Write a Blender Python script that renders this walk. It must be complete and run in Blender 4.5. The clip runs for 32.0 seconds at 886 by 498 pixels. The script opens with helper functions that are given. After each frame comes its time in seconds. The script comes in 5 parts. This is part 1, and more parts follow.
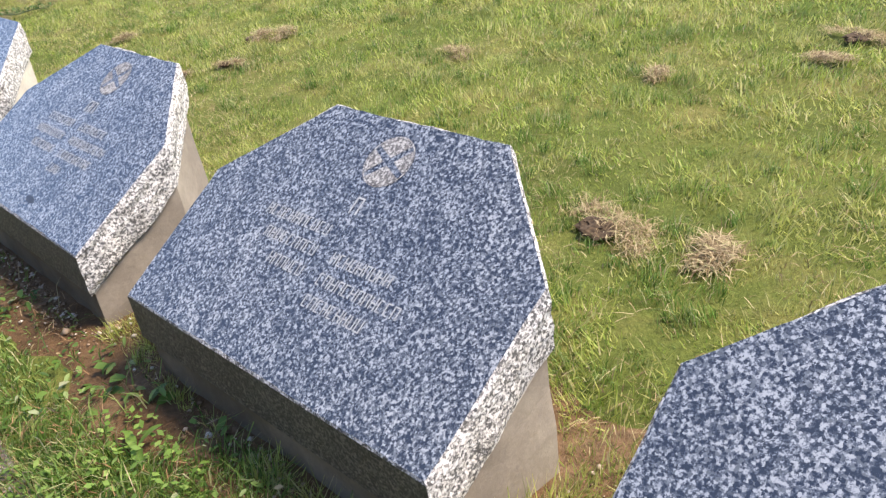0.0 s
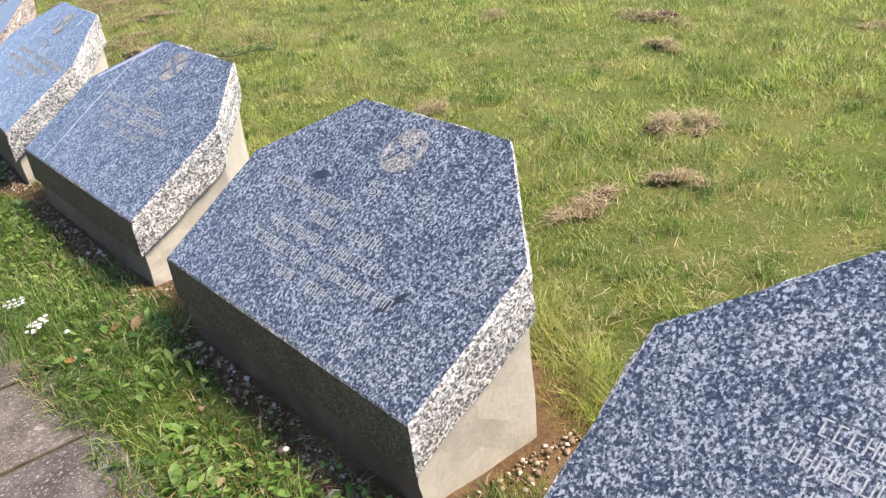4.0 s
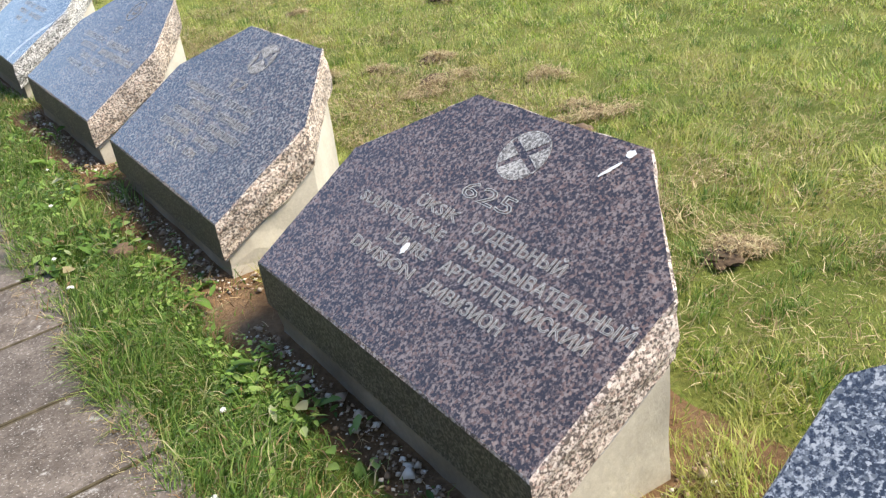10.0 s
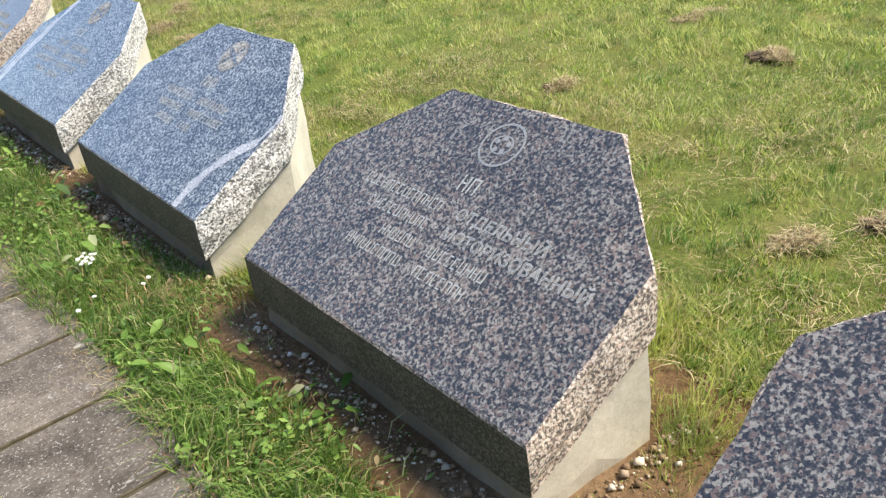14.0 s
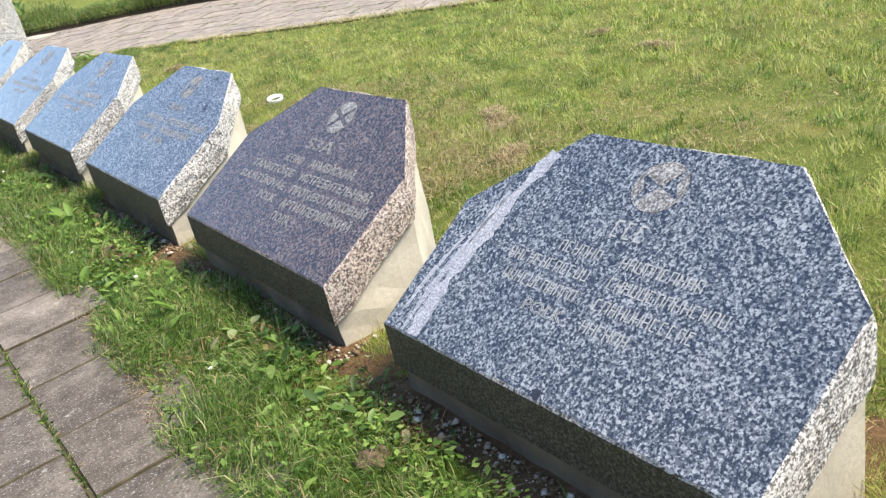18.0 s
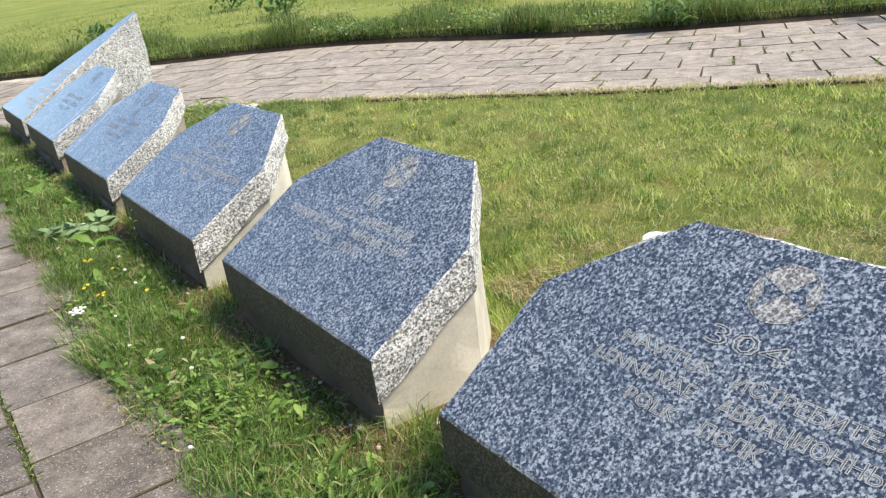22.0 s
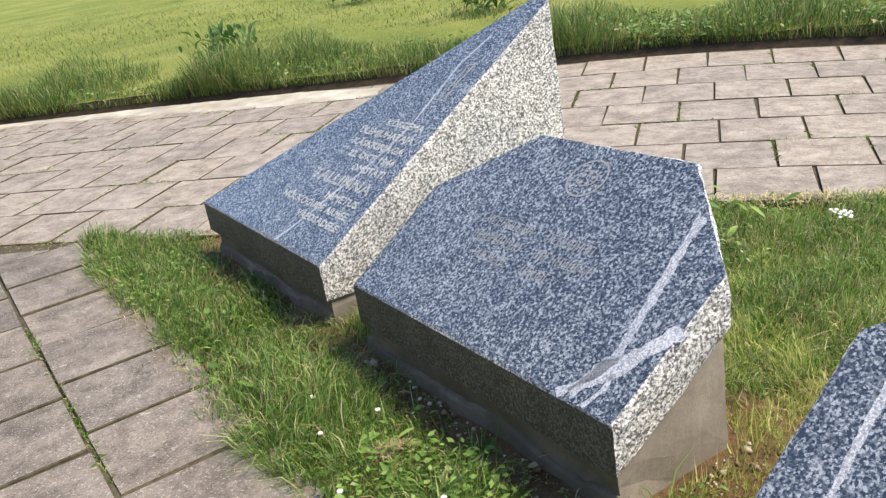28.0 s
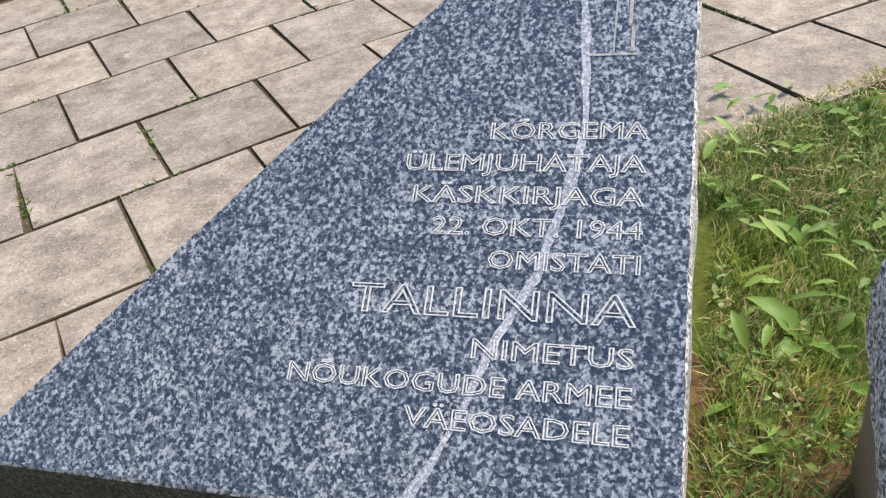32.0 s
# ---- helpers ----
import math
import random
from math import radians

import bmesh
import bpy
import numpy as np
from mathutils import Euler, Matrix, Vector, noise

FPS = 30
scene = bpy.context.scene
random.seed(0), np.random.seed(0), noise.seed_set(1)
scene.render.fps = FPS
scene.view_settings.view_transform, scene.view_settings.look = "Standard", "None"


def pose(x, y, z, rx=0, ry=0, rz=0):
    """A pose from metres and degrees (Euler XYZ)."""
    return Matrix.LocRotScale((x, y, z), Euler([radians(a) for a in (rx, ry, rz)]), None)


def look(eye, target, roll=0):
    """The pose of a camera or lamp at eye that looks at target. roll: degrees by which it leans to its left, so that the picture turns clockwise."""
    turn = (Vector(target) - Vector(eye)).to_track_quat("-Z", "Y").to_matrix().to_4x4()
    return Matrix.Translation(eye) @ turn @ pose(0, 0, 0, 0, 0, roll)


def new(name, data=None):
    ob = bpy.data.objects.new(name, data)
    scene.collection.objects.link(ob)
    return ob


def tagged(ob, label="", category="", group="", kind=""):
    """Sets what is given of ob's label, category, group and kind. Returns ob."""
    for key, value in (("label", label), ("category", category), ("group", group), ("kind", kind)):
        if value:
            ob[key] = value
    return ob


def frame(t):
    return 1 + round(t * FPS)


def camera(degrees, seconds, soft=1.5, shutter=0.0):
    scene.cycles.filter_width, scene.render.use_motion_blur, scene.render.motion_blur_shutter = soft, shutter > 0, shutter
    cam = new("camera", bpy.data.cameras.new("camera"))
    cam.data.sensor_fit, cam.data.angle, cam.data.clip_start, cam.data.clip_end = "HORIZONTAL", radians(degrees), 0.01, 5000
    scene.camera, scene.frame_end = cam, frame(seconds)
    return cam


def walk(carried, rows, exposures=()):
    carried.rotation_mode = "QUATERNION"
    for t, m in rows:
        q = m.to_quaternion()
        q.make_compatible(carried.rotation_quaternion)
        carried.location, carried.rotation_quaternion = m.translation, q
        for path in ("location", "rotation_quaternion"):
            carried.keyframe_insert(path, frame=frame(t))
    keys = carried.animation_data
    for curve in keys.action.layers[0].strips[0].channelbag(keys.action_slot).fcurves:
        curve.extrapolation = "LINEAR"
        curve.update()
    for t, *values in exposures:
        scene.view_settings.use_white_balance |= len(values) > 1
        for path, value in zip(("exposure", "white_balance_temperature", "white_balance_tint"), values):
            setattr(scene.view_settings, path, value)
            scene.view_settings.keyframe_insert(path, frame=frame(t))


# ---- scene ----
cam = camera(54.2, 32.0, soft=1.3)
PATH = [  # seconds, x, y, z, pitch, roll, yaw
    (0, -0.431, 0.091, 1.307, -29.45, 8.34, -40.62),
    (0.5, -0.517, 0.418, 1.306, -29.46, 7.76, -42.66),
    (1, -0.540, 0.725, 1.285, -30.46, 7.25, -44.16),
    (1.5, -0.533, 1.101, 1.288, -30.91, 7.08, -41.66),
    (2, -0.586, 1.426, 1.265, -30.46, 7.65, -41.64),
    (2.5, -0.718, 1.701, 1.271, -29.12, 5.66, -45.57),
    (3, -0.627, 2.089, 1.249, -29.83, 5.75, -44.52),
    (3.5, -0.604, 2.402, 1.278, -28.69, 7.22, -39.26),
    (4, -0.695, 2.756, 1.333, -27.98, 6.50, -37.44),
    (4.5, -0.703, 3.119, 1.308, -27.04, 5.44, -33.45),
    (6.5, -1.035, 4.684, 1.336, -27.32, 5.42, -36.64),
    (7, -1.052, 5.130, 1.319, -27.60, 6.66, -35.99),
    (7.5, -1.068, 5.474, 1.339, -27.68, 7.75, -36.34),
    (8, -0.937, 5.882, 1.375, -28.26, 9.62, -35.66),
    (8.5, -0.941, 6.207, 1.335, -28.30, 8.26, -35.27),
    (9, -0.953, 6.584, 1.327, -28.45, 6.44, -36.52),
    (9.5, -0.825, 6.979, 1.301, -28.73, 6.99, -36.56),
    (10, -0.789, 7.358, 1.271, -28.35, 6.96, -36.59),
    (10.5, -0.809, 7.737, 1.279, -29.75, 7.39, -39.77),
    (11, -0.680, 8.102, 1.217, -31.02, 7.14, -40.75),
    (11.5, -0.589, 8.444, 1.253, -31.64, 7.47, -39.59),
    (12, -0.593, 8.799, 1.265, -30.99, 7.23, -41.74),
    (12.5, -0.582, 9.123, 1.236, -31.63, 6.67, -43.46),
    (13, -0.542, 9.499, 1.238, -32.10, 7.72, -41.44),
    (13.5, -0.678, 9.859, 1.249, -30.74, 7.13, -40.25),
    (14, -0.810, 10.195, 1.277, -28.70, 7.25, -39.30),
    (14.4, -0.833, 10.541, 1.241, -27.07, 7.64, -36.47),
    (16.5, -1.056, 12.130, 1.212, -23.03, 7.07, -40.05),
    (17, -1.060, 12.448, 1.293, -24.14, 9.64, -41.92),
    (17.5, -0.950, 12.906, 1.235, -23.93, 10.96, -38.25),
    (18, -0.907, 13.262, 1.282, -24.97, 12.15, -37.48),
    (18.5, -0.863, 13.637, 1.318, -25.15, 10.86, -41.07),
    (19, -0.767, 14.096, 1.282, -23.66, 8.64, -39.18),
    (19.5, -0.801, 14.473, 1.280, -21.61, 8.69, -36.39),
    (20, -0.863, 14.804, 1.325, -21.72, 9.68, -37.81),
    (20.5, -0.802, 15.234, 1.302, -21.54, 9.27, -36.25),
    (21, -0.827, 15.606, 1.304, -20.75, 7.87, -34.12),
    (21.5, -0.869, 15.994, 1.317, -21.14, 7.58, -35.48),
    (22, -0.822, 16.415, 1.269, -21.06, 7.93, -33.70),
    (22.5, -0.810, 16.825, 1.299, -20.90, 8.45, -31.06),
    (23, -0.876, 17.218, 1.310, -21.89, 8.10, -33.53),
    (23.5, -0.780, 17.646, 1.262, -22.84, 8.29, -34.04),
    (24, -0.762, 18.078, 1.290, -22.27, 7.78, -31.16),
    (24.5, -0.813, 18.506, 1.328, -22.32, 8.62, -31.41),
    (26.5, -0.846, 20.245, 1.245, -21.88, 8.67, -33.29),
    (27, -0.932, 20.665, 1.254, -21.18, 8.87, -29.98),
    (27.5, -1.028, 21.057, 1.278, -21.09, 8.45, -32.41),
    (28, -0.977, 21.510, 1.247, -21.56, 8.79, -33.85),
    (28.5, -0.972, 21.877, 1.249, -21.51, 9.84, -35.26),
    (29, -0.988, 22.243, 1.272, -23.07, 10.66, -41.91),
    (29.5, -0.876, 22.668, 1.236, -25.60, 11.71, -46.00),
    (30, -0.864, 23.052, 1.234, -27.60, 10.75, -48.55),
    (30.5, -0.879, 23.350, 1.265, -29.56, 10.56, -57.38),
    (31, -0.709, 23.608, 1.237, -32.20, 11.66, -64.15),
    (31.5, -0.623, 23.823, 1.237, -34.96, 10.61, -69.15),
    (32, -0.658, 23.986, 1.227, -36.67, 8.54, -75.28),
]
walk(cam, [(t, pose(x, y, z, 90 + p, r, w)) for t, x, y, z, p, r, w in PATH], [(0, 1.12, 6800, 18), (4, 1.12, 6800, 17), (8, 1.10, 6800, 14), (14, 1.13, 6900, 9), (17, 1.13, 6800, 11), (21, 1.02, 6700, 9), (24, 0.95, 6700, 9), (28, 0.98, 6800, 11), (30, 0.96, 6800, 13), (32, 0.88, 6800, 12)])

# ---- light: an open sky with a veiled sun behind the walker's right shoulder ----
SUN_AZ, SUN_EL = radians(136), radians(53)      # azimuth clockwise from +y
world = bpy.data.worlds.new("sky")
scene.world = world
world.use_nodes = True
wn, wl = world.node_tree.nodes, world.node_tree.links
sky = wn.new("ShaderNodeTexSky")
sky.sky_type, sky.sun_disc = "NISHITA", False
sky.sun_elevation, sky.sun_rotation = SUN_EL, SUN_AZ
sky.air_density, sky.dust_density, sky.ozone_density = 1.0, 0.25, 3.2
wl.new(sky.outputs[0], wn["Background"].inputs[0])
wn["Background"].inputs[1].default_value = 0.15
sun = new("sun", bpy.data.lights.new("sun", "SUN"))
sun.data.energy, sun.data.angle, sun.data.color = 3.7, radians(20), (1.0, 0.91, 0.76)
sun_dir = Vector((math.sin(SUN_AZ) * math.cos(SUN_EL), math.cos(SUN_AZ) * math.cos(SUN_EL), math.sin(SUN_EL)))
sun.matrix_world = look(sun_dir * 30, (0, 0, 0))


# ---- materials ----
def shader(name, rough=0.6, spec=0.4):
    m = bpy.data.materials.new(name)
    m.use_nodes = True
    nodes, links = m.node_tree.nodes, m.node_tree.links
    b = nodes["Principled BSDF"]
    b.inputs["Roughness"].default_value = rough
    b.inputs["Specular IOR Level"].default_value = spec
    return m, nodes, links, b


def coords(nodes, links, scale=1.0, obj=True, offset=True):
    """Object coordinates, shifted by each object's own random number."""
    tc = nodes.new("ShaderNodeTexCoord")
    mp = nodes.new("ShaderNodeMapping")
    mp.inputs["Scale"].default_value = (scale, scale, scale)
    links.new(tc.outputs["Object"], mp.inputs["Vector"])
    if offset:
        oi = nodes.new("ShaderNodeObjectInfo")
        mu = nodes.new("ShaderNodeMath")
        mu.operation = "MULTIPLY"
        mu.inputs[1].default_value = 37.0
        links.new(oi.outputs["Random"], mu.inputs[0])
        links.new(mu.outputs[0], mp.inputs["Location"])
    return mp.outputs[0]


def noise_tex(nodes, links, vec, scale, detail=4.0, rough=0.55):
    n = nodes.new("ShaderNodeTexNoise")
    n.inputs["Scale"].default_value = scale
    n.inputs["Detail"].default_value = detail
    n.inputs["Roughness"].default_value = rough
    links.new(vec, n.inputs["Vector"])
    return n.outputs["Fac"]


def ramp(nodes, links, fac, stops):
    r = nodes.new("ShaderNodeValToRGB")
    while len(r.color_ramp.elements) < len(stops):
        r.color_ramp.elements.new(0.5)
    for e, (p, c) in zip(r.color_ramp.elements, stops):
        e.position, e.color = p, (*c, 1)
    links.new(fac, r.inputs[0])
    return r.outputs[0]


def mixed(nodes, links, fac, a, b, mode="MIX"):
    m = nodes.new("ShaderNodeMix")
    m.data_type, m.blend_type = "RGBA", mode
    for sock, v in ((m.inputs[0], fac), (m.inputs[6], a), (m.inputs[7], b)):
        if isinstance(v, (int, float)):
            sock.default_value = v
        elif isinstance(v, tuple):
            sock.default_value = (*v, 1)
        else:
            links.new(v, sock)
    return m.outputs[2]


def bumped(nodes, links, b, height, strength, dist):
    u = nodes.new("ShaderNodeBump")
    u.inputs["Strength"].default_value = strength
    u.inputs["Distance"].default_value = dist
    links.new(height, u.inputs["Height"])
    links.new(u.outputs[0], b.inputs["Normal"])


def granite(name, dark, mid, light, pink, rough, coarse):
    """Interlocked grains: dark mica, blue-grey feldspar and pale quartz, three sizes of grain."""
    m, n, l, b = shader(name, rough, 0.5)
    v = coords(n, l)
    grain = noise_tex(n, l, v, 122 / coarse, 3.2, 0.6)
    flake = noise_tex(n, l, v, 290 / coarse, 2, 0.5)
    cloud = noise_tex(n, l, v, 14, 3, 0.6)
    vo = n.new("ShaderNodeTexVoronoi")
    vo.inputs["Scale"].default_value = 180 / coarse
    warp = n.new("ShaderNodeTexNoise")
    warp.inputs["Scale"].default_value = 210 / coarse
    l.new(v, warp.inputs["Vector"])
    push = n.new("ShaderNodeVectorMath")
    push.operation = "MULTIPLY_ADD"
    push.inputs[1].default_value = (0.007, 0.007, 0.007)
    l.new(warp.outputs["Color"], push.inputs[0])
    l.new(v, push.inputs[2])
    l.new(push.outputs[0], vo.inputs["Vector"])
    sep = n.new("ShaderNodeSeparateColor")
    l.new(vo.outputs["Color"], sep.inputs[0])
    total = None
    for sock, k in ((grain, 0.80), (flake, 0.36), (cloud, 0.22), (sep.outputs[0], 0.30)):
        ma = n.new("ShaderNodeMath")
        ma.operation = "MULTIPLY_ADD"
        ma.inputs[1].default_value = k
        l.new(sock, ma.inputs[0])
        if total is None:
            ma.inputs[2].default_value = -0.34
        else:
            l.new(total, ma.inputs[2])
        total = ma.outputs[0]
    c = ramp(n, l, total, [(0.41, dark), (0.48, tuple(0.55 * d + 0.45 * m_ for d, m_ in zip(dark, mid))), (0.545, mid), (0.645, light)])
    c = mixed(n, l, ramp(n, l, sep.outputs[1], [(0.80, (0, 0, 0)), (0.88, (0.5, 0.5, 0.5))]), c, pink)
    stain = noise_tex(n, l, v, 3.0, 5)
    c = mixed(n, l, 1.0, c, ramp(n, l, stain, [(0.3, (0.82, 0.84, 0.88)), (0.7, (1.08, 1.06, 1.04))]), "MULTIPLY")
    l.new(c, b.inputs["Base Color"])
    return m, n, l, b, v


def polished(name, dark, mid, light, pink, coarse=1.0):
    m, n, l, b, v = granite(name, dark, mid, light, pink, 0.16, coarse)
    b.inputs["IOR"].default_value = 1.9
    smear = noise_tex(n, l, v, 7, 6, 0.65)
    l.new(ramp(n, l, smear, [(0.3, (0.06, 0.06, 0.06)), (0.75, (0.17, 0.17, 0.17))]), b.inputs["Roughness"])
    return m


def broken(name, dark, mid, light, pink, coarse=0.95):
    m, n, l, b, v = granite(name, dark, mid, light, pink, 0.75, coarse)
    bumped(n, l, b, noise_tex(n, l, v, 130, 6, 0.7), 0.8, 0.004)
    return m


BLUE = ((0.028, 0.035, 0.048), (0.118, 0.137, 0.163), (0.41, 0.44, 0.46), (0.21, 0.235, 0.25))
PLUM = ((0.030, 0.023, 0.021), (0.088, 0.066, 0.060), (0.245, 0.20, 0.178), (0.25, 0.155, 0.12))
MIXED = ((0.027, 0.025, 0.023), (0.106, 0.097, 0.086), (0.32, 0.295, 0.255), (0.29, 0.195, 0.155))
TOP = {"blue": polished("polished_blue_granite", *BLUE), "plum": polished("polished_plum_granite", *PLUM, 1.05),
       "mixed": polished("polished_grey_plum_granite", *MIXED, 1.1)}
RAW = {"blue": broken("broken_grey_granite", (0.09, 0.088, 0.082), (0.56, 0.54, 0.50), (0.80, 0.78, 0.73), (0.5, 0.47, 0.43)),
       "plum": broken("broken_rosy_granite", (0.09, 0.072, 0.062), (0.47, 0.39, 0.33), (0.64, 0.57, 0.50), (0.48, 0.33, 0.27)),
       "mixed": broken("broken_buff_granite", (0.09, 0.076, 0.065), (0.52, 0.42, 0.33), (0.68, 0.60, 0.50), (0.50, 0.34, 0.25))}
# One low-contrast brown for all front edges, far darker than the broken sides.
FRONT_EDGE = {k: granite("front_edge_granite_" + k, *(tuple(q * t for q in tone) for tone in ((0.056, 0.050, 0.040), (0.118, 0.105, 0.086), (0.22, 0.196, 0.16), (0.13, 0.116, 0.095))), 0.6, 0.9)[0] for k, t in (("blue", 1.0), ("plum", 0.9), ("mixed", 0.95))}


def concrete_material(name, base, warm):
    m, n, l, b = shader(name, 0.85, 0.25)
    v = coords(n, l)
    big = noise_tex(n, l, v, 3.5, 6, 0.6)
    c = ramp(n, l, big, [(0.25, tuple(k * 0.62 for k in base)), (0.5, base), (0.75, warm)])
    fine = noise_tex(n, l, v, 90, 5, 0.7)
    c = mixed(n, l, 0.5, c, ramp(n, l, fine, [(0.3, (0.75, 0.75, 0.75)), (0.7, (1.1, 1.1, 1.1))]), "MULTIPLY")
    l.new(c, b.inputs["Base Color"])
    bumped(n, l, b, noise_tex(n, l, v, 45, 8, 0.7), 0.5, 0.004)
    return m


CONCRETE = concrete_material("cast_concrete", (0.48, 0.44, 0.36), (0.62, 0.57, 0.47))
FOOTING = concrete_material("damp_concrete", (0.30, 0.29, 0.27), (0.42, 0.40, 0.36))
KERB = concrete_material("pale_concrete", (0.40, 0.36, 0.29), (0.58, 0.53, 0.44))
# Plinth fronts: stain mottling, darkened throughout to carry the shade of the walk side.
FRONT_SHADE = concrete_material("shaded_front_concrete", (0.175, 0.15, 0.112), (0.30, 0.26, 0.20))
FRONT_SHADE_PALE = concrete_material("pale_shaded_front_concrete", (0.25, 0.22, 0.175), (0.39, 0.345, 0.275))
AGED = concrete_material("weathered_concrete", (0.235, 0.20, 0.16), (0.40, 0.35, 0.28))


def paver_material(name, low, base, high):
    m, n, l, b = shader(name, 0.88, 0.25)
    v = coords(n, l)
    oi = n.new("ShaderNodeObjectInfo")
    big = noise_tex(n, l, v, 5, 6, 0.65)
    c = ramp(n, l, big, [(0.28, low), (0.5, base), (0.72, high)])
    c = mixed(n, l, 1.0, c, ramp(n, l, oi.outputs["Random"], [(0, (0.88, 0.88, 0.89)), (1, (1.09, 1.07, 1.04))]), "MULTIPLY")
    vo = n.new("ShaderNodeTexVoronoi")
    vo.inputs["Scale"].default_value = 150
    l.new(v, vo.inputs["Vector"])
    sep = n.new("ShaderNodeSeparateColor")
    l.new(vo.outputs["Color"], sep.inputs[0])
    c = mixed(n, l, 0.75, c, ramp(n, l, sep.outputs[0], [(0.0, (0.55, 0.53, 0.51)), (0.25, (0.95, 0.94, 0.92)), (0.85, (1.0, 1.0, 1.0)), (1.0, (1.45, 1.42, 1.38))]), "MULTIPLY")
    dirt = noise_tex(n, l, v, 11, 5, 0.7)
    c = mixed(n, l, 1.0, c, ramp(n, l, dirt, [(0.35, (0.66, 0.64, 0.62)), (0.6, (1.1, 1.09, 1.07))]), "MULTIPLY")
    blot = noise_tex(n, l, v, 16, 6, 0.65)
    c = mixed(n, l, ramp(n, l, blot, [(0.645, (0, 0, 0)), (0.70, (0.6, 0.6, 0.6))]), c, (0.46, 0.45, 0.42))
    fleck = noise_tex(n, l, v, 150, 2, 0.5)
    c = mixed(n, l, ramp(n, l, fleck, [(0.60, (0, 0, 0)), (0.68, (0.5, 0.5, 0.5))]), c, (0.50, 0.48, 0.44))
    l.new(c, b.inputs["Base Color"])
    bumped(n, l, b, noise_tex(n, l, v, 120, 6, 0.75), 0.6, 0.004)
    return m


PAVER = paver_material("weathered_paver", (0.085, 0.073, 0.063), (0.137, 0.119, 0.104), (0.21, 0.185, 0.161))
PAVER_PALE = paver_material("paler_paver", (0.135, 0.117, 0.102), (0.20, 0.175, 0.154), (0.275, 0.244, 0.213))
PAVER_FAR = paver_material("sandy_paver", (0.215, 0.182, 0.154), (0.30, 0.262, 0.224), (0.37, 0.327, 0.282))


def plain_early(name, colour):
    m, n, l, b = shader(name, 0.95, 0.1)
    v = coords(n, l, offset=False)
    l.new(ramp(n, l, noise_tex(n, l, v, 30, 5, 0.7), [(0.3, tuple(c * 0.6 for c in colour)), (0.7, tuple(c * 1.5 for c in colour))]), b.inputs["Base Color"])
    return m


def soil_material():
    m, n, l, b = shader("soil", 0.95, 0.15)
    v = coords(n, l, offset=False)
    c = ramp(n, l, noise_tex(n, l, v, 2.2, 8, 0.7), [(0.3, (0.095, 0.057, 0.030)), (0.5, (0.17, 0.104, 0.058)), (0.72, (0.26, 0.18, 0.115))])
    c = mixed(n, l, 0.8, c, ramp(n, l, noise_tex(n, l, v, 60, 4, 0.7), [(0.3, (0.55, 0.55, 0.5)), (0.7, (1.25, 1.2, 1.1))]), "MULTIPLY")
    l.new(c, b.inputs["Base Color"])
    bumped(n, l, b, noise_tex(n, l, v, 40, 6, 0.7), 0.9, 0.015)
    return m


SOIL = soil_material()
BANK_SOIL = plain_early("dark_cut_earth", (0.045, 0.034, 0.022))


def turf_material():
    m, n, l, b = shader("far_turf", 0.95, 0.1)
    v = coords(n, l, offset=False)
    c = ramp(n, l, noise_tex(n, l, v, 0.5, 6, 0.65), [(0.3, (0.125, 0.16, 0.038)), (0.5, (0.20, 0.23, 0.056)), (0.7, (0.28, 0.28, 0.092))])
    c = mixed(n, l, 0.7, c, ramp(n, l, noise_tex(n, l, v, 25, 6, 0.75), [(0.3, (0.6, 0.6, 0.55)), (0.7, (1.2, 1.2, 1.1))]), "MULTIPLY")
    l.new(c, b.inputs["Base Color"])
    bumped(n, l, b, noise_tex(n, l, v, 30, 6, 0.7), 0.8, 0.03)
    return m


TURF = turf_material()


def thatch_material():
    m, n, l, b = shader("grass_thatch", 0.95, 0.1)
    v = coords(n, l, offset=False)
    c = ramp(n, l, noise_tex(n, l, v, 1.6, 8, 0.7), [(0.3, (0.075, 0.10, 0.022)), (0.5, (0.125, 0.155, 0.038)), (0.7, (0.22, 0.20, 0.07))])
    c = mixed(n, l, 0.8, c, ramp(n, l, noise_tex(n, l, v, 70, 5, 0.75), [(0.3, (0.5, 0.5, 0.45)), (0.7, (1.3, 1.25, 1.15))]), "MULTIPLY")
    l.new(c, b.inputs["Base Color"])
    bumped(n, l, b, noise_tex(n, l, v, 60, 6, 0.7), 0.9, 0.012)
    return m


THATCH = thatch_material()
JOINT_FAR = plain_early("sandy_joint", (0.075, 0.058, 0.036))
JOINT = plain_early("joint_earth", (0.078, 0.066, 0.043))


def plain(name, colour, rough=0.7, grain=0.15, scale=60.0, spec=0.3):
    m, n, l, b = shader(name, rough, spec)
    v = coords(n, l)
    f = noise_tex(n, l, v, scale, 5, 0.65)
    lo, hi = tuple(c * (1 - grain) for c in colour), tuple(c * (1 + grain) for c in colour)
    l.new(ramp(n, l, f, [(0.3, lo), (0.7, hi)]), b.inputs["Base Color"])
    return m


